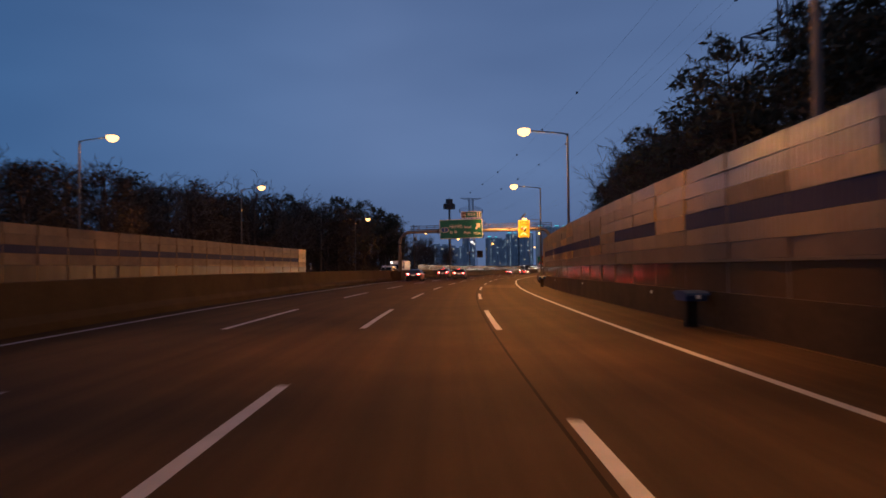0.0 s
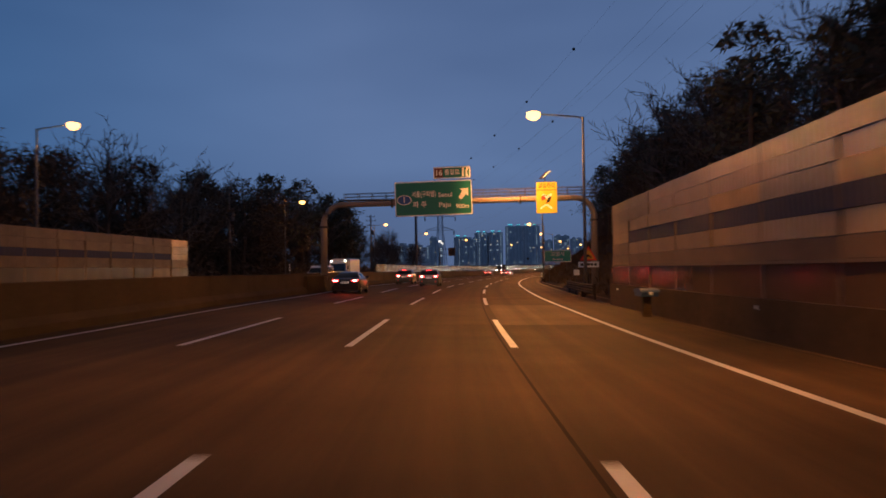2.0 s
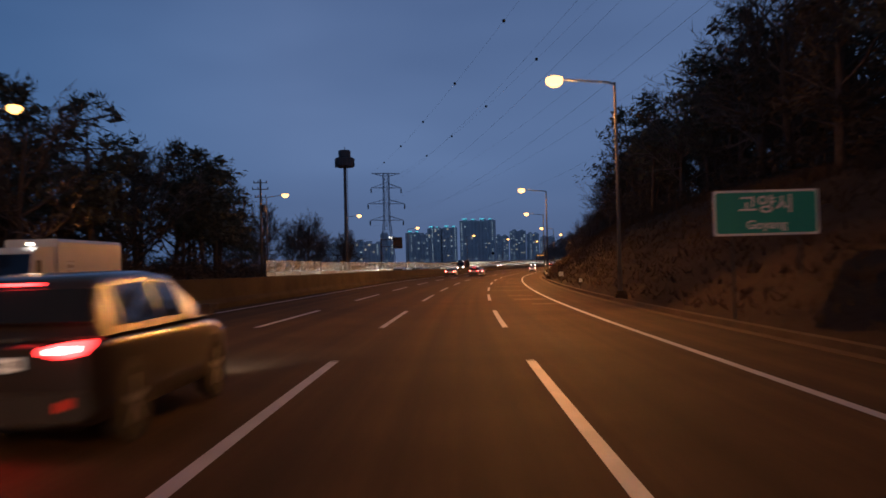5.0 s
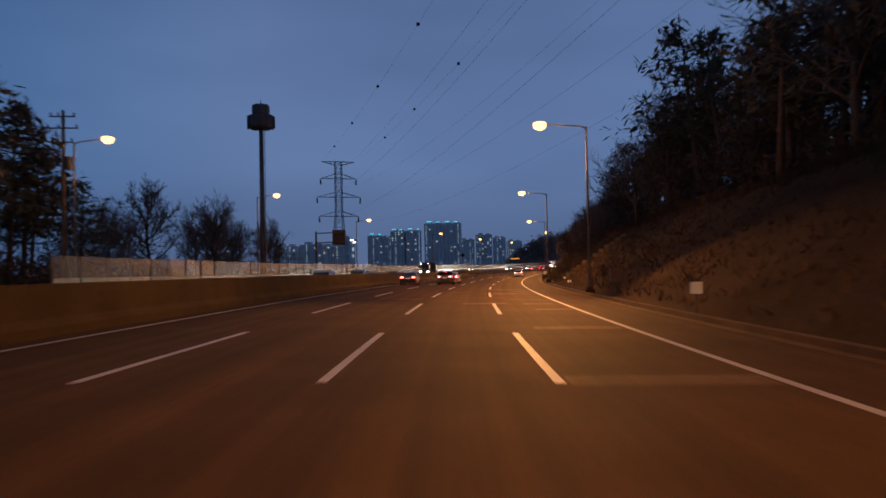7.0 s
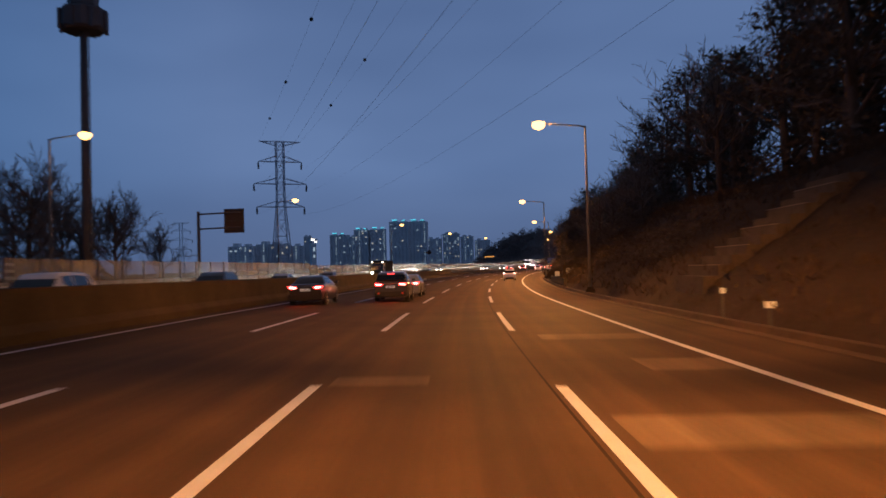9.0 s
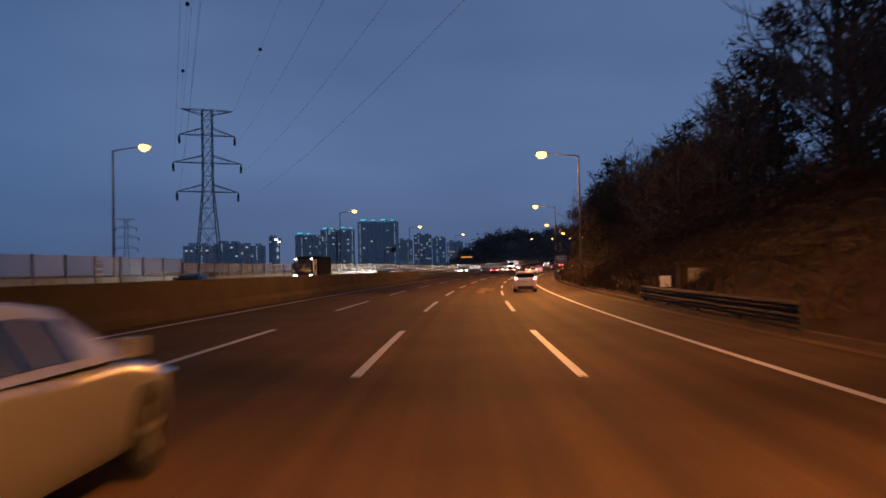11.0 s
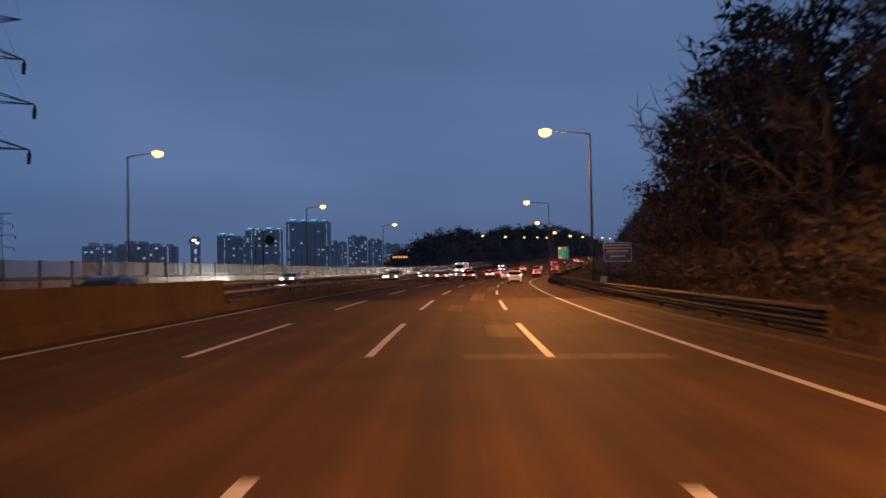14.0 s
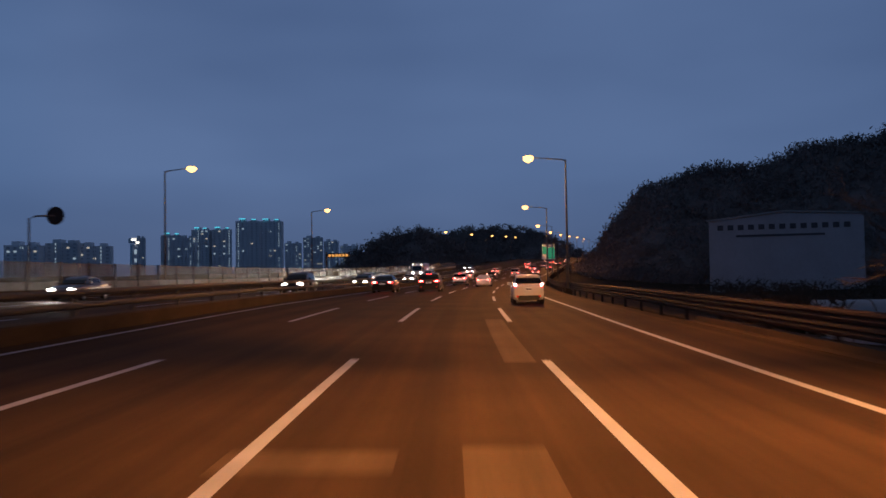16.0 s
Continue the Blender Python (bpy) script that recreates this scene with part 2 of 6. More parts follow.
M_VINYL = mat("pale vinyl sheet", (0.55, 0.60, 0.66), rough=0.5, var=0.15, scale=0.8, bump=0.1)
M_TARP = mat("dark tarpaulin", (0.016, 0.014, 0.015), rough=0.9, spec=0.1, var=0.3, scale=1.0, bump=0.2)
# Glow added to a reflective sign sheet; the sign has no lamp.
M_GREENGLOW = glow("green sheet with added glow", (0.05, 0.55, 0.30), 0.35, base=(0.0, 0.13, 0.075))
M_AMBER = glow("amber display", (1.0, 0.42, 0.08), 0.9)
M_PANE_L = glow("lit window", (1.0, 0.92, 0.75), 0.42)
M_PANE_C = glow("cool lit window", (0.65, 0.85, 1.0), 0.42)
M_CROWN = glow("bright crown lights", (1.0, 0.95, 0.85), 2.2)
M_ROOFLIGHT = glow("cyan roof lights", (0.10, 0.75, 1.0), 1.1)
M_LAMP = glow("sodium lens", (1.0, 0.50, 0.14), 4.6)
M_WHITELAMP = glow("white lamp lens", (1.0, 0.93, 0.8), 12.0)
M_TAIL = glow("tail light", (1.0, 0.03, 0.03), 12.0, base=(0.4, 0.01, 0.01))
M_TAILDIM = glow("tail light lens", (1.0, 0.03, 0.03), 1.2, base=(0.4, 0.01, 0.01))
M_TAILC = glow("tail light core", (1.0, 0.42, 0.38), 24.0, base=(0.4, 0.01, 0.01))
M_HEAD = glow("headlight", (1.0, 0.96, 0.88), 30.0)
M_PLATELIT = glow("lit plate", (1.0, 0.95, 0.85), 0.2, base=(0.7, 0.7, 0.7))


# ---- road line: metres along (s) and to the right (d) ----
def road_table():
    p = [7.34125212e-10, -5.25180359e-07, 5.67959390e-04, -1.39885126e-02, -2.10369769]
    d1 = np.polyder(p)
    y, s, out, h = -60.0, 0.0, [], 0.0
    x = float(np.polyval(p, y))
    while s < 1260:
        if y < 392:
            h = math.atan(np.polyval(d1, y))
        else:
            h += float(np.interp(s - 60.2, [400, 460, 520, 580, 640, 700, 1200], [0.9e-3, 1.0e-3, 0.92e-3, 0.5e-3, 0.22e-3, 0.18e-3, 0.18e-3]))
        out.append((s, x, y, h))
        x, y, s = x + math.sin(h), y + math.cos(h), s + 1.0
        if y < 392:
            x = float(np.polyval(p, y))
    out = np.array(out)
    out[:, 0] -= np.interp(0, out[:, 2], out[:, 0])
    return out


TAB = road_table()
RS, RX, RY, RH = TAB.T
Z_S = [-60, 0, 35, 58, 70, 81, 95, 110, 120, 135, 142, 150, 167, 191, 215, 250, 277, 301, 325, 349, 372, 384, 430, 480, 540, 600, 660, 720, 780, 840, 1200]
Z_V = [-0.09, -0.093, 0.013, -0.005, -0.035, -0.007, -0.055, -0.016, -0.017, -0.059, -0.122, -0.162, -0.229, -0.245, -0.248, -0.311, -0.4, -0.361, -0.268, -0.206, -0.056, 0.03, 0.319, 0.32, 0.628, 1.758, 3.548, 5.658, 7.818, 9.968, 18.008]
kern = np.exp(-np.linspace(-2, 2, 25) ** 2)
RZ = np.convolve(np.pad(np.interp(RS, Z_S, Z_V), 12, mode="edge"), kern / kern.sum(), mode="valid")
MEDIAN, OPP_EDGE = -8.4, -25.0


def cross(s, d):
    """Height of the paved surface above the reference line, banked through the bend."""
    b = np.interp(s, [0, 80, 200, 300, 370], [0.005, 0.036, 0.038, 0.034, 0.024])
    d = np.asarray(d, float)
    dd = np.clip(d, MEDIAN, 12)
    dip = np.interp(d, [-10.5, -8.6, -7.2, -3.6], [0, -0.04, -0.04, 0])
    return np.where(dd > 0, -0.0122 * dd, -b * dd) - 0.025 - 0.008 * np.clip(d - MEDIAN, -30, 0) + dip


def at(s, d, h=0.0):
    a = np.interp(s, RS, RH)
    return Vector((np.interp(s, RS, RX) + d * math.cos(a), np.interp(s, RS, RY) - d * math.sin(a), np.interp(s, RS, RZ) + float(cross(s, d)) + h))


def turn(s):
    """Yaw in degrees of the road at s."""
    return -math.degrees(np.interp(s, RS, RH))


def spot(s, d, h=0.0, yaw=0.0):
    v = at(s, d, h)
    return pose(v.x, v.y, v.z, 0, 0, turn(s) + yaw)


def locate(x, y):
    """(s, d) of points of the plan."""
    x, y = np.asarray(x, float), np.asarray(y, float)
    s, d = np.empty(x.shape), np.empty(x.shape)
    for i in range(len(x)):
        j = np.argmin((RX - x[i]) ** 2 + (RY - y[i]) ** 2)
        dx, dy, c, n = x[i] - RX[j], y[i] - RY[j], math.cos(RH[j]), math.sin(RH[j])
        s[i], d[i] = RS[j] + dx * n + dy * c, dx * c - dy * n
    return s, d


def lie(s, d):
    """Height of the open ground beside the road, over the reference line."""
    s, d = np.asarray(s, float), np.asarray(d, float)
    edge = np.interp(s, RS, RZ) + cross(s, d)
    up = np.interp(d, [10.4, 12, 16.5, 20, 23, 27, 60, 110, 200, 400], [0, 1.45, 4.4, 6.65, 7.3, 8.8, 20, 29, 26, 10])
    keep = np.interp(s, [-60, 85, 130, 180, 300, 345, 385, 410], [0.72, 0.72, 0.8, 1.0, 1.0, 0.75, 0.35, 0.0])
    low = np.interp(d, [10.6, 22, 40], [0, -2.5, -4.0]) * np.interp(s, [380, 420], [0, 1])
    left = np.interp(-d, [27, 40, 60, 120], [0, 0.3, 0.6, 0.6]) * np.interp(s, [0, 200, 300], [1, 1, 0])
    wob = 0.5 * np.sin(s * 0.13 + d * 0.07) * np.clip((np.abs(d + 8) - 22) / 20, 0, 1)
    return edge - 0.12 + up * keep + low + left + wob


# ---- mesh helpers ----
class Shape:
    def __init__(self):
        self.v, self.f, self.uv = [], [], []

    def box(self, cx, cy, cz, sx, sy, sz, m=None):
        b = len(self.v)
        for k in ((-1, -1, -1), (1, -1, -1), (1, 1, -1), (-1, 1, -1), (-1, -1, 1), (1, -1, 1), (1, 1, 1), (-1, 1, 1)):
            p = Vector((cx + k[0] * sx / 2, cy + k[1] * sy / 2, cz + k[2] * sz / 2))
            self.v.append(tuple(m @ p) if m else tuple(p))
        self.f += [tuple(b + i for i in q) for q in ((0, 3, 2, 1), (4, 5, 6, 7), (0, 1, 5, 4), (1, 2, 6, 5), (2, 3, 7, 6), (3, 0, 4, 7))]
        return self

    def tube(self, pts, radii, n=10, cap=True):
        """A round bar through pts, tapered by radii."""
        pts = [Vector(p) for p in pts]
        base = len(self.v)
        for i, p in enumerate(pts):
            a = (pts[min(i + 1, len(pts) - 1)] - pts[max(i - 1, 0)]).normalized()
            u = a.cross(Vector((0.31, 0.17, 1)) if abs(a.z) < 0.9 else Vector((1, 0.1, 0))).normalized()
            w = a.cross(u)
            r = radii[i] if isinstance(radii, (list, tuple)) else radii
            for k in range(n):
                t = 2 * math.pi * k / n
                self.v.append(tuple(p + u * (r * math.cos(t)) + w * (r * math.sin(t))))
        for i in range(len(pts) - 1):
            for k in range(n):
                a, b = base + i * n + k, base + i * n + (k + 1) % n
                self.f.append((a, b, b + n, a + n))
        if cap:
            self.f.append(tuple(base + k for k in reversed(range(n))))
            self.f.append(tuple(base + (len(pts) - 1) * n + k for k in range(n)))
        return self

    def prism(self, poly, y0, y1):
        """A polygon in x, z pushed from y0 to y1."""
        b, n = len(self.v), len(poly)
        self.v += [(x, y0, z) for x, z in poly] + [(x, y1, z) for x, z in poly]
        self.f.append(tuple(b + i for i in range(n)))
        self.f.append(tuple(b + n + i for i in reversed(range(n))))
        for i in range(n):
            j = (i + 1) % n
            self.f.append((b + i, b + n + i, b + n + j, b + j))
        return self

    def loft(self, rings, closed=True, caps=True):
        b, n = len(self.v), len(rings[0])
        for r in rings:
            self.v += [tuple(p) for p in r]
        for i in range(len(rings) - 1):
            for k in range(n if closed else n - 1):
                a, c = b + i * n + k, b + i * n + (k + 1) % n
                self.f.append((a, c, c + n, a + n))
        if caps and closed:
            self.f.append(tuple(b + k for k in reversed(range(n))))
            self.f.append(tuple(b + (len(rings) - 1) * n + k for k in range(n)))
        return self

    def mesh(self, name, smooth=False):
        me = bpy.data.meshes.new(name)
        me.from_pydata(self.v, [], self.f)
        if self.uv:
            lay = me.uv_layers.new(name="UVMap")
            co = np.array(self.uv, float)
            idx = np.empty(len(me.loops), int)
            me.loops.foreach_get("vertex_index", idx)
            lay.data.foreach_set("uv", co[idx].ravel())
        if smooth:
            me.shade_smooth()
        me.update()
        bm = bmesh.new()
        bm.from_mesh(me)
        bmesh.ops.recalc_face_normals(bm, faces=bm.faces)
        bm.to_mesh(me)
        bm.free()
        return me


def obj(name, shape, material, parent=None, label="", m=None, smooth=False):
    me = shape.mesh(name, smooth) if isinstance(shape, Shape) else shape
    if material and not me.materials:
        me.materials.append(material)
    ob = new(name, me)
    if m is not None:
        ob.matrix_basis = m
    ob.parent = parent
    if label:
        ob["label"] = label
    return ob


def part(name, shape, material, parent, label="", smooth=False):
    return obj(name, shape, material, parent, label, None, smooth)


def soft(ob, angle=38):
    """Smooth shading with the sharp creases kept."""
    ob.data.shade_smooth()
    ob.data.set_sharp_from_angle(angle=radians(angle))
    return ob


def thing(name, m, label, category, group="", kind=""):
    e = new(name)
    e.matrix_basis = m
    return tagged(e, label, category, group, kind)


def sweep(s0, s1, profile, step=4.0, closed=False, h_fn=None):
    """A profile of (d, h) pushed along the road."""
    n = max(1, int(math.ceil((s1 - s0) / step)))
    sh, rings = Shape(), []
    for i in range(n + 1):
        s = s0 + (s1 - s0) * i / n
        rings.append([at(s, d, h) for d, h in profile])
        sh.uv += [(d, s) for d, h in profile]
    sh.loft(rings, closed, closed)
    return sh


def local(s0, s1, profile, step=4.0):
    """The same, closed, for a solid thing."""
    return sweep(s0, s1, profile, step, True)


def writing(text, size, material, parent, x, z, y=-0.02, width=None, align="CENTER", name="lettering"):
    cu = bpy.data.curves.new("lettering", "FONT")
    cu.body, cu.size, cu.align_x, cu.align_y, cu.extrude = text, size, align, "CENTER", 0.004
    cu.offset = 0.018 * size
    tmp = bpy.data.objects.new("lettering", cu)
    scene.collection.objects.link(tmp)
    me = bpy.data.meshes.new_from_object(tmp.evaluated_get(bpy.context.evaluated_depsgraph_get()))
    scene.collection.objects.unlink(tmp)
    bpy.data.objects.remove(tmp)
    co = np.array([v.co[:] for v in me.vertices]) if len(me.vertices) else np.zeros((0, 3))
    k = width / max(1e-3, np.ptp(co[:, 0])) if width and len(co) else 1.0
    me.transform(Matrix.Diagonal((k, 1, 1, 1)))
    me.materials.clear()
    me.materials.append(material)
    ob = new(name, me)
    ob.parent = parent
    ob.matrix_basis = pose(x, y, z, 90, 0, 0)
    return ob

# ---- ground, road and markings ----
def build_ground():
    gx = np.concatenate([[-4000, -2200, -1200, -700, -420, -260, -180], np.arange(-130, 330, 5.0), [345, 370, 420, 520, 700, 1000, 1600, 2600, 4000]])
    gy = np.concatenate([[-1200, -600, -300, -150, -90], np.arange(-60, 640, 5.0), [660, 700, 760, 840, 950, 1100, 1300, 1700, 2400, 3400, 4500]])
    X, Y = np.meshgrid(gx, gy)
    s, d = locate(X.ravel(), Y.ravel())
    z = lie(s, d)
    far = np.clip((np.abs(d) - 250) / 300, 0, 1)
    z = z * (1 - far) + (-1.0) * far
    beyond = np.clip((s - 620) / 200, 0, 1) * np.clip((np.abs(d + 8) - 30) / 60, 0, 1)
    z = z * (1 - beyond) + beyond * np.interp(s, RS, RZ) * 0.4
    paved = (d > -27) & (d < 10.4)
    z = np.where(paved, np.interp(s, RS, RZ) + cross(s, d) - 0.35, z)
    z = np.where((d >= 10.4) & (d < 23) & (s > -56) & (s < 436), z - 3.0, z)
    sh = Shape()
    sh.v = list(zip(X.ravel(), Y.ravel(), z))
    nx = len(gx)
    sh.f = [(j * nx + i, j * nx + i + 1, (j + 1) * nx + i + 1, (j + 1) * nx + i) for j in range(len(gy) - 1) for i in range(nx - 1)]
    return tagged(obj("ground", sh, M_EARTH, smooth=True), "dry winter grass and bare earth beside the motorway", "ground", kind="structure")


def build_verge():
    """The earth bank from the kerb to the woods, with small hollows and humps."""
    ds = np.array([10.34, 10.6, 10.9, 11.3, 11.8, 12.4, 13.1, 13.9, 14.7, 15.6, 16.5, 17.4, 18.3, 19.2, 20, 20.8, 21.8, 23, 24.4, 26, 27.5, 27.6])
    ss = np.arange(-59, 440, 1.5)
    S, D = np.meshgrid(ss, ds)
    z = lie(S, D)
    rough = np.clip((D - 10.5) / 2.0, 0, 1) * np.clip((27.4 - D) / 3.0, 0, 1)
    z += rough * (0.07 * np.sin(S * 0.83 + 2.1 * np.sin(D * 0.9)) + 0.06 * np.sin(S * 1.9 + D * 2.3) + 0.05 * np.sin(D * 3.1 - S * 0.37))
    z = np.where(D > 27.55, z - 2.5, z)
    sh, n = Shape(), len(ss)
    for i in range(len(ds)):
        for j in range(n):
            v = at(ss[j], ds[i])
            sh.v.append((v.x, v.y, float(z[i, j])))
    sh.f = [(i * n + j, (i + 1) * n + j, (i + 1) * n + j + 1, i * n + j + 1) for i in range(len(ds) - 1) for j in range(n - 1)]
    return tagged(obj("verge", sh, M_EARTH, smooth=True), "earth bank of dry winter grass rising from the kerb", "ground", kind="structure")


build_ground()
build_verge()
END = 1180
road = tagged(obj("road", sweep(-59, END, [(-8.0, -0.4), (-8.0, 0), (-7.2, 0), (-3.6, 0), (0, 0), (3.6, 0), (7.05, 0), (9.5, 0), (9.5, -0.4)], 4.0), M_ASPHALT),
              "worn warm-tinted asphalt carriageway with four lanes", "road", kind="structure")
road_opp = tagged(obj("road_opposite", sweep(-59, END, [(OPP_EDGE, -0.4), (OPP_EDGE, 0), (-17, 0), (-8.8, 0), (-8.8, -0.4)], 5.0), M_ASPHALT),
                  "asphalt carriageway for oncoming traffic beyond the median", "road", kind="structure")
LIFT = 0.006
part("edge_line", sweep(-59, END, [(-7.28, LIFT), (-7.10, LIFT)], 3.0), M_PAINT, road, "thin white solid line along the median")
part("edge_line", sweep(-59, END, [(6.96, LIFT), (7.14, LIFT)], 3.0), M_PAINT, road, "white solid line along the hard shoulder")
part("edge_line", sweep(-59, 700, [(-9.75, LIFT), (-9.6, LIFT)], 5.0), M_PAINT, road_opp)
part("edge_line", sweep(-59, 700, [(-24.2, LIFT), (-24.05, LIFT)], 5.0), M_PAINT, road_opp)
DASH_K = [-4, -1, 0, 1, 2, 3, 6, 7, 8, 9, 10, 11, 14, 15, 16, 17, 18, 19, 20, 30]
DASH_S = [-48, 11.2, 31.8, 53.5, 74, 95.4, 151.6, 172, 190.0, 209.3, 229, 250, 311, 330, 349.2, 369, 387.5, 407.5, 429, 629]
for line, off in ((-3.6, -0.4), (0.0, 0.1), (3.65, -0.2)):
    for k in range(-4, 31):
        s1 = float(np.interp(k, DASH_K, DASH_S)) + off + random.uniform(-0.15, 0.15)
        s0 = s1 - 9.9
        if k == -1 and line > 3:
            s1 -= 2.2
        w = 0.085
        part("lane_marking", sweep(s0, s1, [(line - w, LIFT), (line + w, LIFT)], 3.5), M_PAINT, road)
for line in (-13.4, -17.0, -20.6):
    for k in range(0, 22):
        s1 = 20.0 * k + 120
        part("lane_marking", sweep(s1 - 10, s1, [(line - 0.075, LIFT), (line + 0.075, LIFT)], 5), M_PAINT, road_opp)
part("joint_seal", sweep(-59, 120, [(3.43, LIFT - 0.002), (3.48, LIFT - 0.002)], 3), M_SEAL, road, "dark sealed joint beside the lane line")
part("joint_seal", sweep(71.2, 71.28, [(0.2, LIFT - 0.002), (6.9, LIFT - 0.002)], 3), M_SEAL, road, "dark sealed joint across the lanes")
part("repair_patch", sweep(71.3, 85.0, [(3.75, LIFT - 0.003), (6.85, LIFT - 0.003)], 3), M_PATCH2, road, "slightly paler repaved stretch")
part("joint_seal", sweep(215, 262, [(3.46, LIFT - 0.002), (3.50, LIFT - 0.002)], 3), M_SEAL, road, "dark sealed joint beside the lane line")
# lighter repair strips: start, end, from, to
for s0, s1, d0, d1 in ((156.8, 158.0, 5.6, 6.9), (162.7, 164.4, 5.0, 6.9), (179.7, 180.8, 3.8, 6.9), (191.1, 192.3, 4.3, 6.85), (202.1, 203.4, 5.3, 6.9), (208.4, 209.8, 2.1, 4.3), (224.7, 226.4, 3.9, 6.9),
                       (230.6, 232.4, 5.4, 6.9), (236.8, 238.4, 4.2, 6.9), (229.2, 230.2, 0.2, 1.7), (324.4, 330.2, 1.8, 2.4), (330.2, 338.8, 1.8, 3.0), (330.3, 331.1, 0.35, 1.5), (207.9, 208.9, 5.1, 6.6), (341.5, 347.2, 4.6, 5.5), (343, 344.0, 0.3, 1.6),
                       (363.7, 368.2, 2.55, 3.45), (376.2, 382.2, 1.2, 1.79), (387.5, 399.8, 2.0, 2.8), (407.1, 420.4, 2.85, 3.45), (398.8, 399.6, -0.2, 1.4), (213.8, 214.8, 4.6, 6.85), (214.9, 215.7, -2.8, -0.25), (358.6, 359.5, 1.9, 6.0), (169.0, 169.9, 4.9, 6.4)):
    part("repair_patch", sweep(s0, s1, [(d0, LIFT - 0.003), (d1, LIFT - 0.003)], 2), M_PATCH, road, "paler asphalt repair patch")
tagged(obj("gutter", local(-59, 420, [(9.5, -0.3), (9.5, 0.01), (10.0, -0.02), (10.05, 0.14), (10.35, 0.14), (10.35, -0.3)], 5), M_CONC_D),
       "stained concrete gutter and kerb along the hard shoulder", "gutter", kind="structure")

# ---- median wall ----
def median_wall(s0, s1):
    n = int(round((s1 - s0) / 6.0))
    for i in range(n):
        a, b = s0 + (s1 - s0) * i / n, s0 + (s1 - s0) * (i + 1) / n - 0.02
        prof = [(-8.72, -0.1), (-8.72, 0.22), (-8.52, 0.42), (-8.47, 1.27), (-8.45, 1.29), (-8.33, 1.29), (-8.31, 1.27), (-8.26, 0.42), (-8.06, 0.22), (-8.06, -0.1)]
        part("wall_segment", local(a, b, prof, 3), M_CONC, median)


median = thing("median_wall", Matrix.Identity(4), "stained concrete median safety wall between the carriageways", "wall", kind="structure")
median_wall(-58, 377)
low = thing("median_railing", Matrix.Identity(4), "low concrete kerb with two steel rails on the median", "railing", kind="structure")
part("kerb", local(377, 640, [(-8.7, -0.1), (-8.7, 0.38), (-8.66, 0.42), (-8.1, 0.42), (-8.06, 0.38), (-8.06, -0.1)], 5), M_CONC_D, low)
for h in (0.72, 1.08):
    part("rail", local(377, 640, [(-8.46, h - 0.09), (-8.46, h + 0.09), (-8.40, h + 0.09), (-8.36, h + 0.03), (-8.36, h - 0.03), (-8.40, h - 0.09)], 5), M_STEEL, low)
post_me = Shape().box(0, 0, 0.38, 0.12, 0.12, 0.80).mesh("post")
post_me.materials.append(M_STEEL)
for i in range(66):
    obj("post", post_me, None, low, m=spot(378 + i * 4, -8.52, 0.38))


# ---- noise barriers ----
def panel_mesh(length, height, thick, ribs, material, name="panel"):
    sh = Shape()
    n = ribs * 2
    front = []
    for i in range(n + 1):
        y = -length / 2 + length * i / n
        front.append((y, thick / 2 + (0.018 if i % 2 else 0.0)))
    prof = [(x, y) for y, x in front] + [(-thick / 2, length / 2), (-thick / 2, -length / 2)]
    b, m = 0, len(prof)
    sh.v = [(x, y, 0.003) for x, y in prof] + [(x, y, height - 0.003) for x, y in prof]
    sh.f = [tuple(range(m)), tuple(reversed(range(m, 2 * m)))] + [(i, (i + 1) % m, m + (i + 1) % m, m + i) for i in range(m)]
    me = sh.mesh(name)
    me.materials.append(material)
    return me


def noise_barrier(name, label, s0, s1, d, face, rows, bay=4.0, foot=None, ledge=None, end_bay=(), post_mat=None):
    """rows: (height from, to, material, ribs). face: 180 where the ribbed side looks to the right."""
    e = thing(name, Matrix.Identity(4), label, "noise barrier", kind="structure")
    n = int(round((s1 - s0) / bay))
    bay = (s1 - s0) / n
    top = rows[-1][1]
    meshes = [(h0, panel_mesh(bay - 0.11, h1 - h0, 0.09, ribs, m)) for h0, h1, m, ribs in rows]
    bright = [panel_mesh(bay - 0.11, h1 - h0, 0.09, ribs, M_PANEL_GLINT, "bright_panel") for h0, h1, m, ribs in rows] if len(rows) > 5 else []
    pm = Shape().box(0, 0, top / 2 + 0.02, 0.10 if foot > 0.8 else 0.14, 0.10, top + 0.05).mesh("post")
    pm.materials.append(post_mat or (M_POSTB if len(rows) > 1 else M_DARKSTEEL))
    for i in range(n + 1):
        obj("post", pm, None, e, m=spot(s0 + i * bay, d, 0, 0))
    for i in range(n):
        s = s0 + (i + 0.5) * bay
        for k, (h0, me) in enumerate(meshes):
            if i == n - 1 and k in end_bay:
                me = panel_mesh(bay - 0.11, rows[k][1] - h0, 0.09, 14, end_bay[k])
            elif len(rows) > 5 and k > 1 and random.random() < 0.09:
                me = bright[k]
            obj("panel", me, None, e, m=spot(s, d, h0, face) @ pose(0, 0, 0, 0, random.gauss(0, 1.1) if me.name.split(".")[0] != "bright_panel" else random.uniform(3, 7), random.gauss(0, 0.7)))
    if ledge:
        part("ledge", local(s0, s1, [(d - 0.12, ledge - 0.035), (d - 0.12, ledge + 0.035), (d + 0.05, ledge + 0.035), (d + 0.05, ledge - 0.035)], 4), M_POSTB, e, "narrow brown steel ledge")
    if foot:
        part("plinth", local(s0, s1, [(d - 0.2, -0.3), (d - 0.2, foot), (d + 0.2, foot), (d + 0.2, -0.3)], 4), M_CONC_D, e)
    return e


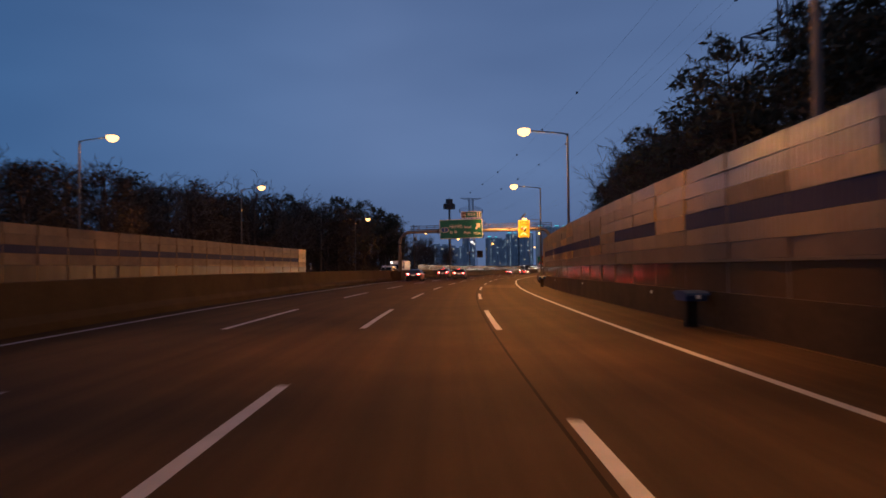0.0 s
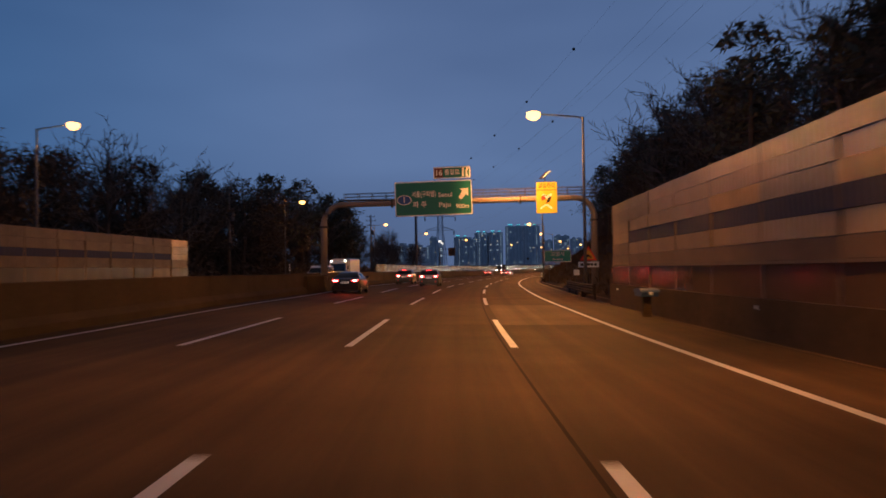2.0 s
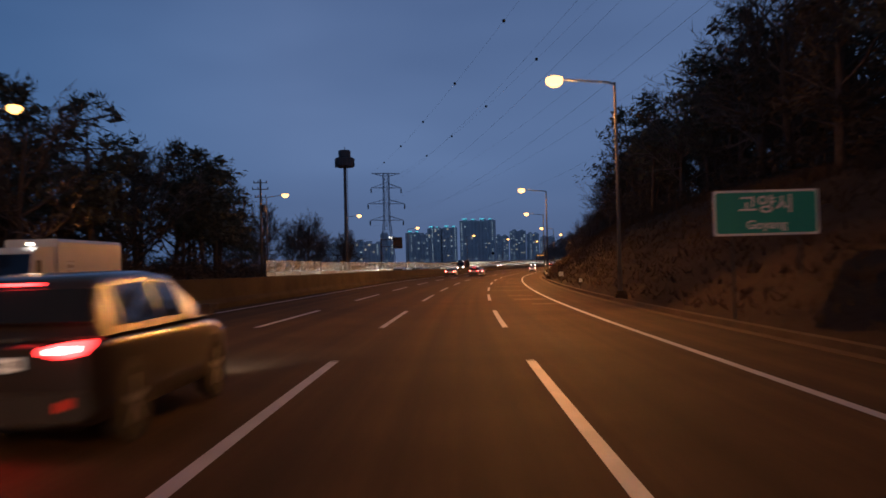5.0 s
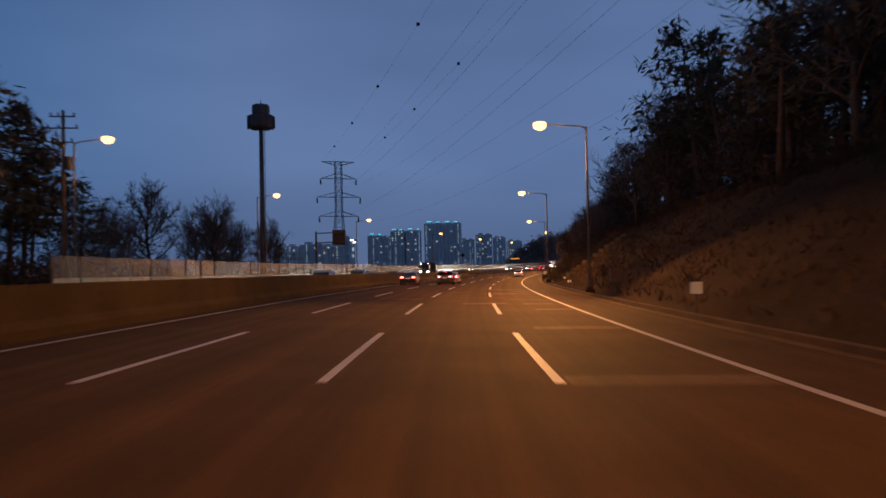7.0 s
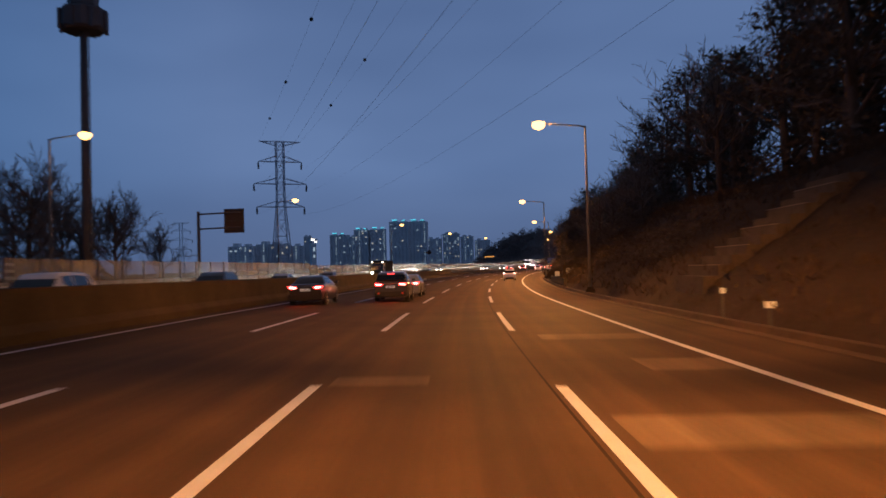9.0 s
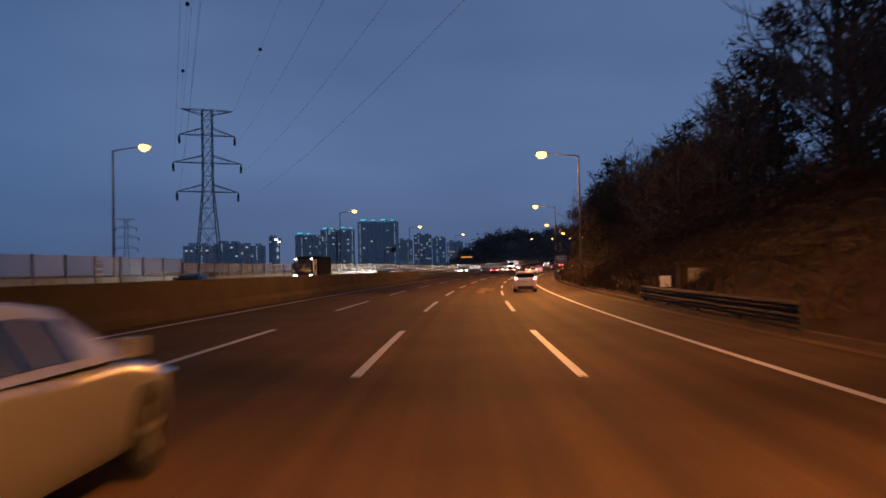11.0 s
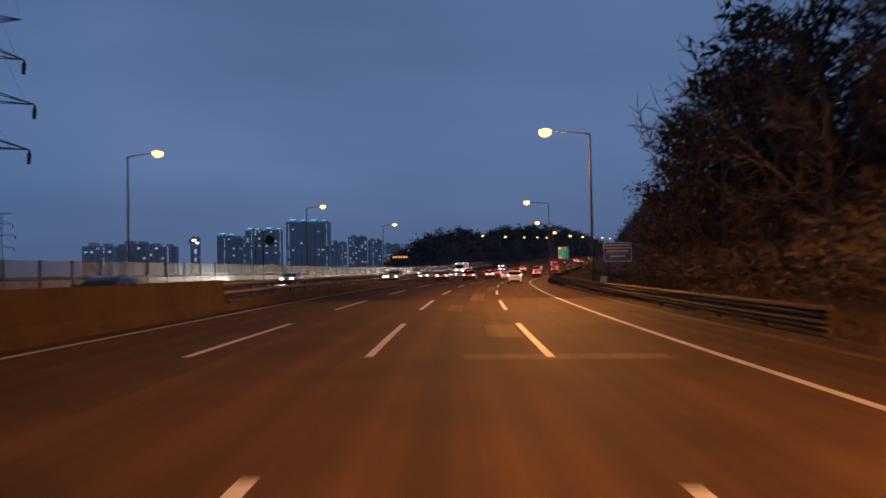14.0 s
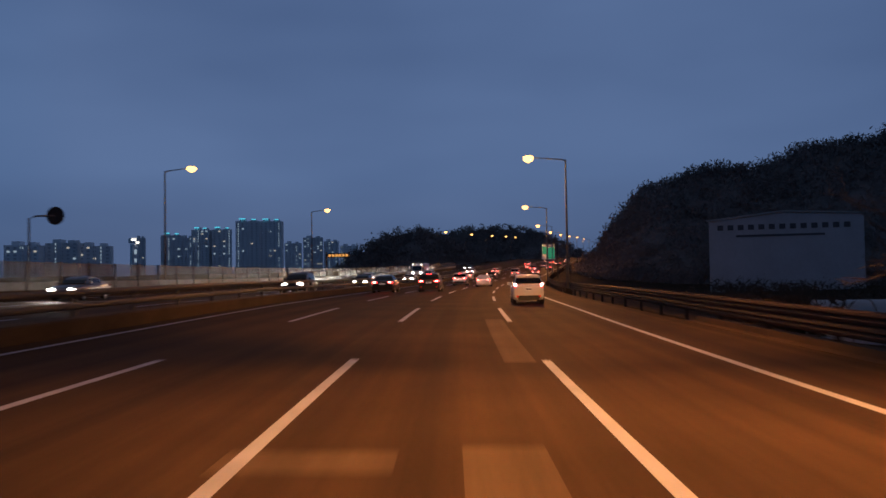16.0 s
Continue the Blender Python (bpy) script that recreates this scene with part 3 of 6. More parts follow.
noise_barrier("noise_barrier", "tall aluminium noise barrier with a blue stripe on a concrete plinth", -26, 86, 9.85, 180,
              [(1.0, 1.82, M_DARKP, 1), (1.90, 2.35, M_PANEL_D, 1), (2.355, 2.845, M_PANEL, 14), (2.85, 3.335, M_BLUE, 14), (3.34, 3.81, M_PANEL, 14), (3.815, 4.275, M_PANEL, 14), (4.28, 4.74, M_PANEL, 14)], foot=1.0, ledge=1.86, end_bay={3: M_PANEL, 1: M_PANEL})
noise_barrier("noise_barrier", "beige noise barrier with a blue stripe beyond the oncoming lanes", -30, 126, -26.2, 0,
              [(0.5, 1.75, M_LIGHTP, 2), (1.755, 2.5, M_PANEL_L, 8), (2.505, 3.05, M_BLUE, 8), (3.055, 3.75, M_PANEL_L, 8), (3.755, 4.44, M_PANEL_L, 8)], foot=0.5, end_bay={2: M_PANEL, 3: M_PANEL, 4: M_PANEL}, post_mat=M_PANEL_L)
noise_barrier("noise_barrier", "low grey noise barrier of dusty clear panels beyond the oncoming lanes", 222, 342, -26.2, 0,
              [(0.6, 1.25, M_LITROW, 1), (1.28, 2.8, M_CLEAR, 1)], foot=0.6, post_mat=M_DARKSTEEL)
noise_barrier("noise_barrier", "lower dusty clear noise barrier beyond the oncoming lanes", 342.3, 660, -26.2, 0,
              [(0.6, 1.15, M_LITROW, 1), (1.18, 2.45, M_CLEAR, 1)], foot=0.6, post_mat=M_DARKSTEEL)


# ---- guard rails ----
def guard_rail(label, s0, s1, d, side=1):
    e = thing("guard_rail", Matrix.Identity(4), label, "guard rail", kind="structure")
    for h in (0.42, 0.72):
        w = [(d, h - 0.15), (d - 0.06 * side, h - 0.11), (d - 0.08 * side, h - 0.05), (d - 0.02 * side, h), (d - 0.08 * side, h + 0.05), (d - 0.06 * side, h + 0.11), (d, h + 0.15), (d + 0.012 * side, h + 0.15), (d + 0.012 * side, h - 0.15)]
        part("beam", local(s0, s1, w, 4), M_RAIL, e)
    n = int((s1 - s0) / 4)
    for i in range(n + 1):
        obj("post", gr_post, None, e, m=spot(s0 + 0.3 + (s1 - s0 - 0.6) * i / n, d + 0.09 * side, -0.2))
    return e


gr_post = Shape().box(0, 0, 0.55, 0.12, 0.12, 1.1).mesh("post")
gr_post.materials.append(M_RAIL)
guard_rail("galvanised steel guard rail before the gantry post", 93.0, 107.3, 9.85)
guard_rail("short galvanised steel guard rail at the foot of the slope", 288, 307.5, 10.1)
guard_rail("galvanised steel guard rail along the hard shoulder", 361, 640, 10.1)


# ---- street lamps ----
def sodium(watts, size, blend):
    li = bpy.data.lights.new("sodium", "SPOT")
    li.energy, li.color, li.spot_size, li.spot_blend, li.shadow_soft_size = watts, SODIUM, radians(size), blend, 0.25
    return li


def stray(watts):
    """What the drop lens throws to all sides."""
    li = bpy.data.lights.new("sodium_stray", "POINT")
    li.energy, li.color, li.shadow_soft_size = watts, SODIUM, 0.25
    return li


def lamp_power(ob, k, back=1.0):
    """Sets each lamp's own strength; back: how much brighter towards oncoming drivers."""
    down, wing, spill = sodium(LAMP_WATTS * k, 83, 1.0), sodium(WING_WATTS * k, 69, 1.0), stray(LAMP_WATTS * 0.136 * min(max(k, 0.55 if k > 0.3 else k), 0.9))
    rear = sodium(WING_WATTS * k * back, 69, 1.0)
    for c in ob.children:
        if c.type == "LIGHT":
            towards = (c.matrix_basis.to_3x3() @ Vector((0, 0, -1))).y > 0.3
            c.data = rear if towards else wing if "wing" in c.name else spill if "stray" in c.name else down


def street_lamp(m, label, reach):
    """reach: towards +x."""
    e = thing("street_lamp", m, label, "street lamp", "lamps along the motorway")
    part("base", Shape().tube([(0, 0, -0.4), (0, 0, 0.35)], 0.22, 12).box(0, 0, -0.05, 0.6, 0.6, 0.5), M_CONC, e, "round concrete footing")
    part("pole", Shape().tube([(0, 0, 0.3), (0, 0, 6), (0, 0, 11.2)], [0.115, 0.095, 0.07], 12), M_POLE, e, smooth=True)
    part("arm", Shape().tube([(0, 0, 11.1), (reach * 0.1, 0, 11.22), (reach * 0.5, 0, 11.35), (reach * 0.84, 0, 11.45)], [0.06, 0.055, 0.045, 0.04], 8), M_POLE, e, smooth=True)
    head = Shape()
    rings = []
    for t, w, h in ((0.0, 0.08, 0.06), (0.15, 0.16, 0.12), (0.45, 0.19, 0.16), (0.72, 0.16, 0.12), (0.82, 0.06, 0.05)):
        x = reach * 0.78 + t
        rings.append([(x, w * math.cos(a), 11.5 + h * max(math.sin(a), -0.15)) for a in np.linspace(0, 2 * math.pi, 12, endpoint=False)])
    hd = part("head", head.loft(rings), M_POLE, e, smooth=True)
    # Lens drawn larger than life, so its shape stands in for bloom.
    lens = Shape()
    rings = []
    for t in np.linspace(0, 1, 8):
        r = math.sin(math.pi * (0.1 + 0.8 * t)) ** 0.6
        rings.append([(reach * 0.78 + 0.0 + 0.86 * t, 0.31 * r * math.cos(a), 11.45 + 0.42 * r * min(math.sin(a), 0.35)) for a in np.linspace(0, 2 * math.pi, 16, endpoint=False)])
    part("lens", lens.loft(rings), M_LAMP, hd, "bright orange sodium lens, oversized for bloom", smooth=True)
    base = sodium(LAMP_WATTS, 140, 0.7)
    for name, data, turn_x, lean in (("sodium_light", base, 0, 15), ("sodium_wing", base, 60, 15), ("sodium_wing", base, -60, 15), ("sodium_stray", stray(100), 0, 0)):
        lo = new(name, data)
        lo.parent = e
        lo.matrix_basis = Matrix.Translation((reach * 0.78 + 0.42, 0, 11.1)) @ Matrix.Rotation(radians(-lean), 4, "Y") @ Matrix.Rotation(radians(turn_x), 4, "X")
    return e


RIGHT_LAMPS = [17, 58.8, 98, 160.4, 223.2, 272.3, 337.3, 400.5, 461.2, 514, 576, 636, 694, 753, 813, 872]
LEFT_LAMPS = [22, 63.5, 103, 167, 229, 275, 333, 411.5, 469, 522, 640, 690, 742, 785, 820]
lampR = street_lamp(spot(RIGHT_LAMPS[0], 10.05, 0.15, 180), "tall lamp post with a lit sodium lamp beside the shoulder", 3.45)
for s in RIGHT_LAMPS[1:]:
    ob = copy_thing(lampR, spot(s, 10.05 if s < 120 else 10.4 if s < 430 else 9.9, 0.15 if s < 300 else 0.0, 180))
    lamp_power(ob, float(np.interp(s, [17, 58, 98, 158, 223, 272, 337, 400, 461], [0.6, 0.64, 0.9, 0.95, 1.6, 1.3, 2.6, 1.6, 1.0])), float(np.interp(s, [58, 98, 160, 223, 272, 337, 400, 461], [1.0, 1.5, 1.0, 1.2, 1.0, 1.0, 1.45, 1.0])))
lamp_power(lampR, 0.52)
lampL = street_lamp(spot(LEFT_LAMPS[0], -28.2, 0.5), "tall lamp post with lit sodium lamp beyond the oncoming lanes", 2.9)
lamp_power(lampL, 0.22)
for s in LEFT_LAMPS[1:]:
    ob = copy_thing(lampL, spot(s, -28.2, 0.5))
    if s > 300:
        lamp_power(ob, 0.13)


# ---- sign gantry ----
def board(e, name, x0, x1, z0, z1, material, label, border=None, y=0.0):
    b = part(name, Shape().box((x0 + x1) / 2, y + 0.03, (z0 + z1) / 2, x1 - x0, 0.05, z1 - z0), M_ALU, e, label)
    r = 0.09
    poly = []
    for cx, cz, a0 in ((x1 - r, z1 - r, 0), (x0 + r, z1 - r, 90), (x0 + r, z0 + r, 180), (x1 - r, z0 + r, 270)):
        poly += [(cx + r * math.cos(radians(a0 + k * 30)), cz + r * math.sin(radians(a0 + k * 30))) for k in range(4)]
    if border:
        part("border", Shape().prism(poly, y - 0.002, y + 0.005), border, b)
        cx, cz, k = (x0 + x1) / 2, (z0 + z1) / 2, 0.07
        fx, fz = 1 - 2 * k / (x1 - x0), 1 - 2 * k / (z1 - z0)
        part("face", Shape().prism([(cx + (x - cx) * fx, cz + (z - cz) * fz) for x, z in poly], y - 0.008, y - 0.002), material, b)
    else:
        part("face", Shape().prism(poly, y - 0.006, y + 0.005), material, b)
    return b


def sign_gantry():
    s = 103.4
    e = thing("sign_gantry", spot(s, 0, 0), "steel sign gantry spanning the lanes with a walkway", "sign gantry")
    xl, xr, r = -7.65, 11.42, 1.35

    def beam_z(x):
        return 6.39 + 0.0135 * (x + 5.5)

    zl, zr_ = float(cross(s, xl)), float(cross(s, xr))
    tl, tr = beam_z(xl + r), beam_z(xr - r)
    pts = [(xl, 0.35, zl + 0.9), (xl, 0.35, tl - r)]
    pts += [(xl + r - r * math.cos(a), 0.35, tl - r + r * math.sin(a)) for a in np.linspace(0.2, math.pi / 2, 7)]
    pts += [(0, 0.35, beam_z(0))]
    pts += [(xr - r + r * math.sin(a), 0.35, tr - r + r * math.cos(a)) for a in np.linspace(0, math.pi / 2 - 0.2, 7)]
    pts += [(xr, 0.35, tr - r), (xr, 0.35, zr_ - 0.3)]
    part("frame", Shape().tube(pts, [0.24] * 2 + [0.20] * (len(pts) - 4) + [0.24] * 2, 16), M_GANTRY, e, "cream tubular steel frame with bent corners", smooth=True)
    part("pedestal", Shape().loft([[(-8.5, y, zl - 0.2), (-8.5 + w, y, zl - 0.2), (-8.5 + w * 0.86, y, zl + 1.15), (-8.5, y, zl + 1.15)] for y, w in ((-3.4, 0.5), (-0.9, 1.22), (1.6, 1.22), (4.1, 0.5))]), M_CONC, e, "concrete bulge of the median wall round the post")
    part("base_plate", Shape().box(xl, 0.35, zl + 1.17, 0.62, 0.7, 0.05), M_STEEL, e)
    part("base_plate", Shape().box(xr, 0.35, zr_ + 0.1, 0.9, 0.9, 0.5), M_CONC, e)
    for x, top in ((xr, tr), (xl, tl)):
        part("flange", Shape().tube([(x, 0.35, top - r - 0.30), (x, 0.35, top - r - 0.16)], 0.31, 16), M_STEEL, e)
    for x in (-2.75, 6.3):
        part("flange", Shape().tube([(x - 0.06, 0.35, beam_z(x)), (x + 0.06, 0.35, beam_z(x))], 0.31, 16), M_STEEL, e)
    deck = part("walkway", Shape().box(2.7, 0.75, beam_z(2.7) + 0.2, 17.8, 0.7, 0.05), M_STEEL, e, "steel walkway with hand rails")
    for y in (0.42, 1.08):
        for h in (0.28, 0.50, 0.72):
            part("rail", Shape().tube([(-6.2, y, beam_z(-6.2) + 0.06 + h), (11.6, y, beam_z(11.6) + 0.06 + h)], 0.02, 6), M_STEEL, deck)
        for k in range(19):
            x = -6.2 + k * 17.8 / 18
            part("baluster", Shape().box(x, y, beam_z(x) + 0.46, 0.035, 0.035, 0.66), M_STEEL, deck)
    hang = Matrix.Translation((0.21, 0, 6.70)) @ Matrix.Rotation(radians(-1.35), 4, "Y") @ Matrix.Diagonal((1.05, 1, 1.05, 1)) @ Matrix.Translation((-0.04, 0, -6.77))
    g = board(e, "direction_sign", -2.55, 2.62, 5.62, 7.93, M_GREEN, "green direction sign with white lettering", M_WHITE)
    oval = [(-1.93 + 0.50 * math.cos(a), 6.72 + 0.33 * math.sin(a)) for a in np.linspace(0, 2 * math.pi, 28, endpoint=False)]
    part("route_shield", Shape().prism(oval, -0.016, -0.009), M_WHITE, g)
    part("route_shield", Shape().prism([(-1.93 + (x + 1.93) * 0.88, 6.72 + (z - 6.72) * 0.84) for x, z in oval], -0.022, -0.016), M_BLUESIGN, g)
    writing("1", 0.52, M_WHITE, g, -1.93, 6.72, -0.028)
    writing("서울(구파발)", 0.44, M_WHITE, g, -0.60, 7.05, -0.012, 1.62)
    writing("Seoul", 0.42, M_WHITE, g, 0.83, 6.97, -0.012, 0.92)
    writing("파 주", 0.44, M_WHITE, g, -0.89, 6.36, -0.012, 0.92)
    writing("Paju", 0.42, M_WHITE, g, 0.78, 6.31, -0.012, 0.76)
    writing("900m", 0.40, M_WHITE, g, 1.96, 6.17, -0.012, 0.86)
    ar = [(x, z - 0.09) for x, z in ((1.72, 6.86), (1.72 + 0.17, 6.69 + 0.02), (2.22, 7.06), (2.36, 6.92), (2.38, 7.47), (1.80, 7.44), (1.96, 7.30))]
    part("arrow", Shape().prism(ar, -0.016, -0.009), M_WHITE, g)
    x = board(e, "exit_sign", 0.10, 2.56, 8.06, 8.84, M_GREEN, "small green exit sign with a brown number panel", M_WHITE)
    part("number_panel", Shape().box(0.44, -0.012, 8.45, 0.56, 0.006, 0.64), mat("brown sheet", (0.10, 0.035, 0.02), rough=0.5, bump=0), x)
    writing("16", 0.50, M_WHITE, x, 0.44, 8.44, -0.018)
    writing("통일로", 0.40, M_WHITE, x, 1.34, 8.45, -0.012, 1.0)
    part("arrow", Shape().prism([(1.98, 8.16), (2.12, 8.16), (2.15, 8.74), (2.01, 8.74)], -0.016, -0.009), M_WHITE, x)
    part("arrow", Shape().prism([(2.24, 8.16), (2.40, 8.16), (2.34, 8.5), (2.46, 8.74), (2.32, 8.74), (2.24, 8.55)], -0.016, -0.009), M_WHITE, x)
    for bx in (0.6, 2.1):
        part("bracket", Shape().box(bx, 0.1, 8.0, 0.08, 0.06, 1.6), M_STEEL, e)
    for ob in (g, x):
        ob.matrix_basis = hang
    w = board(e, "warning_sign", 7.36, 8.80, 5.74, 7.92, M_YELLOWLIT, "lit yellow warning sign for ice", None)
    part("seam", Shape().box(8.08, -0.012, 7.36, 1.40, 0.008, 0.04), M_BLACK, w)
    writing("결빙주의", 0.36, M_BLACK, w, 8.08, 7.64, -0.016, 1.12)
    for poly, m in (([(7.75, 7.0), (8.1, 6.72), (8.45, 6.98), (8.38, 7.14), (8.1, 6.98), (7.85, 7.12)], M_WHITE), ([(7.72, 6.62), (8.0, 6.72), (8.12, 6.98), (7.9, 7.06), (7.7, 6.86)], M_RED),
                    ([(8.02, 6.4), (8.3, 6.55), (8.42, 6.9), (8.25, 6.92), (8.08, 6.62)], M_BLACK), ([(7.6, 6.1), (7.95, 6.36), (8.2, 6.36), (8.5, 6.08), (8.4, 6.02), (8.1, 6.24), (7.98, 6.24), (7.68, 6.02)], M_WHITE)):
        part("pictogram", Shape().prism(poly, -0.016, -0.009), m, w)
    w.matrix_basis = Matrix.Translation((0.04, 0, -0.22))
    sp = part("solar_panel", Shape().box(0, 0, 0, 0.75, 0.6, 0.06), M_BLACK, e)
    sp.matrix_basis = pose(8.03, 0.3, 8.22, 0, -42, 25)
    part("panel_edge", Shape().box(0, -0.3, 0.035, 0.77, 0.05, 0.03), M_WHITE, sp)
    part("solar_mast", Shape().tube([(8.03, 0.3, 6.7), (8.03, 0.3, 8.2)], 0.035, 8), M_STEEL, e)
    for bx in (-1.8, 1.9, 7.6, 8.5):
        part("bracket", Shape().box(bx, 0.14, 6.7, 0.09, 0.12, 1.7), M_STEEL, e)
    return e


sign_gantry()


# ---- roadside signs ----
def post_sign(name, s, d, label, category, posts, z1, h0=0.0):
    e = thing(name, spot(s, d, h0), label, category)
    for x in posts:
        part("post", Shape().tube([(x, 0.09, -0.6), (x, 0.09, z1)], 0.045, 8), M_STEEL, e)
    return e


e = post_sign("place_sign", 142.3, 11.56, "green place-name sign with white lettering on two posts", "road sign", (-1.0, 1.0), 3.9, 0.0)
g = board(e, "board", -1.56, 1.56, 2.62, 3.98, M_GREEN_HEADLIT, "green board with a white border", M_WHITE)
writing("고양시", 0.58, M_WHITE, g, 0.0, 3.52, -0.012, 1.55)
writing("Goyang", 0.36, M_WHITE, g, 0.0, 2.93, -0.012, 1.2)
e = post_sign("falling_rocks_sign", 98.0, 10.25, "red-bordered triangular warning sign over a white plate", "road sign", (0,), 3.3)
part("triangle", Shape().prism([(-0.54, 2.27), (0.54, 2.27), (0.0, 3.2)], 0.0, 0.03), M_RED, e)
part("triangle_face", Shape().prism([(-0.37, 2.36), (0.37, 2.36), (0.0, 3.0)], -0.006, 0.0), M_YELLOW, e)
part("pictogram", Shape().prism([(-0.19, 2.44), (-0.05, 2.68), (0.14, 2.55), (0.20, 2.42), (0.02, 2.50)], -0.012, -0.006), M_BLACK, e)
part("plate", Shape().box(0, 0.015, 2.02, 1.30, 0.03, 0.36), M_WHITE, e)
for k, w in enumerate((0.16, 0.12, 0.18, 0.14, 0.16)):
    part("bar", Shape().box(-0.42 + k * 0.21, -0.003, 2.02, w, 0.006, 0.16), M_BLACK, e)
# White sheet coloured pale blue to stand in for white headlights on it.
M_PALETEXT = mat("pale blue sign sheet", (0.50, 0.66, 0.92), rough=0.45, var=0.06, bump=0.0)
M_BLUETEXT = mat("dull blue sign sheet", (0.01, 0.07, 0.40), rough=0.45, var=0.06, bump=0.0)
e = post_sign("information_sign", 393.4, 11.05, "white and blue information board with rows of small text", "road sign", (-0.55, 0.55), 3.3, 0.1)
g = board(e, "board", -0.85, 0.85, 2.0, 3.2, M_PALETEXT, "white-edged blue board", None)
part("band", Shape().box(0, -0.009, 2.28, 1.62, 0.006, 0.46), M_BLUESIGN, g, "blue lower band")
part("band", Shape().box(0, -0.009, 2.84, 1.62, 0.006, 0.62), M_BLUETEXT, g, "dull blue upper band")
for z, n, tall in ((3.03, 8, 0.09), (2.85, 8, 0.08), (2.66, 7, 0.10), (2.34, 5, 0.10)):
    for k in range(n):
        part("bar", Shape().box((k - (n - 1) / 2) * 0.19, -0.015, z, 0.16, 0.006, tall), M_PALETEXT, g)


# small white marker boxes and delineators on the verge
def marker(s, d, w, h, z, label="white reflective marker plate on a short post"):
    e = thing("marker_plate", spot(s, d, 0), label, "marker")
    part("post", Shape().box(0, 0.04, z / 2 - 0.15, 0.06, 0.04, z + 0.3), M_STEEL, e)
    part("plate", Shape().box(0, 0, z, w, 0.03, h), M_WHITE, e)


marker(196.6, 10.45, 0.42, 0.42, 1.02)
marker(102.1, 9.95, 0.38, 0.38, 1.5)
marker(178.0, 10.4, 0.24, 0.24, 0.75)
marker(239.1, 10.55, 0.30, 0.18, 0.66)
marker(242.8, 10.45, 0.17, 0.17, 0.95)
marker(304.6, 10.6, 0.48, 0.5, 1.1)
marker(396.5, 10.6, 0.42, 0.34, 1.0)

e = thing("roadside_cabinet", spot(304.6, 12.1, 0), "grey concrete utility cabinet at the foot of the slope", "cabinet")
part("body", Shape().box(0, 0, 0.85, 1.9, 0.9, 2.0), M_CONC, e)
part("cap", Shape().box(0, 0, 1.9, 2.05, 1.05, 0.1), M_CONC_D, e)
part("door", Shape().box(0, -0.46, 0.95, 1.2, 0.04, 1.5), M_ALU, e)

e = thing("control_box", spot(215.4, 10.9, 0.0), "small brown control box on a post by the slope", "control box")
part("post", Shape().box(0, 0.1, 0.4, 0.1, 0.1, 1.6), M_STEEL, e)
part("box", Shape().box(0, 0, 1.35, 0.7, 0.3, 0.8), mat("brown painted steel", (0.16, 0.10, 0.06), rough=0.5, bump=0), e)
part("lid", Shape().box(0, 0, 1.78, 0.8, 0.4, 0.06), M_STEEL, e)


def slope_stair():
    e = thing("slope_stair", Matrix.Identity(4), "broad stepped concrete stair climbing the grassy slope", "stair", kind="structure")
    for k in range(11):
        d = 11.6 + 0.56 * k
        s = 249.9 + random.uniform(-0.08, 0.08)
        v, z = at(s, d), float(lie(np.array([s]), np.array([d + 0.2]))[0])
        part("step", Shape().box(0, 0, 0, 0.66, 4.0 + random.uniform(-0.2, 0.2), 1.0, pose(v.x, v.y, z - 0.30, 0, 0, turn(s))), M_STEP, e)
        if k % 2:
            part("nosing", Shape().box(-0.28, 0, 0.26, 0.12, 3.9, 0.03, pose(v.x, v.y, z - 0.05, 0, 0, turn(s))), M_NOSING, e, "pale edge of a step")


M_NOSING = mat("pale step edge", (0.25, 0.20, 0.15), rough=0.9, var=0.3, scale=1.0, bump=0.2, spec=0.1)
M_STEP = mat("worn concrete", (0.105, 0.082, 0.058), rough=0.9, var=0.3, scale=1.0, bump=0.3, spec=0.1)
slope_stair()


def salt_bin(s):
    e = thing("salt_bin", spot(s, 9.15, 0, 90), "shallow blue plastic salt bin on a dark pillar by the barrier", "salt bin")
    part("pillar", Shape().prism([(-0.20, -0.1), (0.20, -0.1), (0.14, 0.1), (0.14, 0.74), (-0.14, 0.74), (-0.14, 0.1)], -0.14, 0.14), M_CONC, e)
    part("tray", Shape().prism([(-0.52, 0.74), (0.52, 0.74), (0.64, 0.90), (-0.64, 0.90)], -0.30, 0.30), M_SALT, e)
    part("lid", Shape().prism([(-0.68, 0.905), (0.68, 0.905), (0.66, 0.96), (0.3, 1.02), (-0.3, 1.02), (-0.66, 0.96)], -0.33, 0.33), M_SALT, e, "blue lid, slightly domed")
    part("reflector", Shape().box(-0.70, 0, 0.86, 0.03, 0.12, 0.10), M_WHITE, e)


salt_bin(23.2)
salt_bin(75.6)


def delineator(s, d, h):
    e = thing("delineator", spot(s, d, h), "slim delineator post with pale reflective bands", "delineator", "delineators")
    part("post", Shape().tube([(0, 0, -0.05), (0, 0, 0.62)], 0.035, 8), M_DARKSTEEL, e)
    for z in (0.2, 0.36, 0.52):
        part("band", Shape().tube([(0, 0, z), (0, 0, z + 0.07)], 0.04, 10), M_WHITE, e)


for s in (96.5, 58.0, 140.0, 185.0, 236.0, 290.0, 345.0):
    delineator(s, -8.39, 1.29)
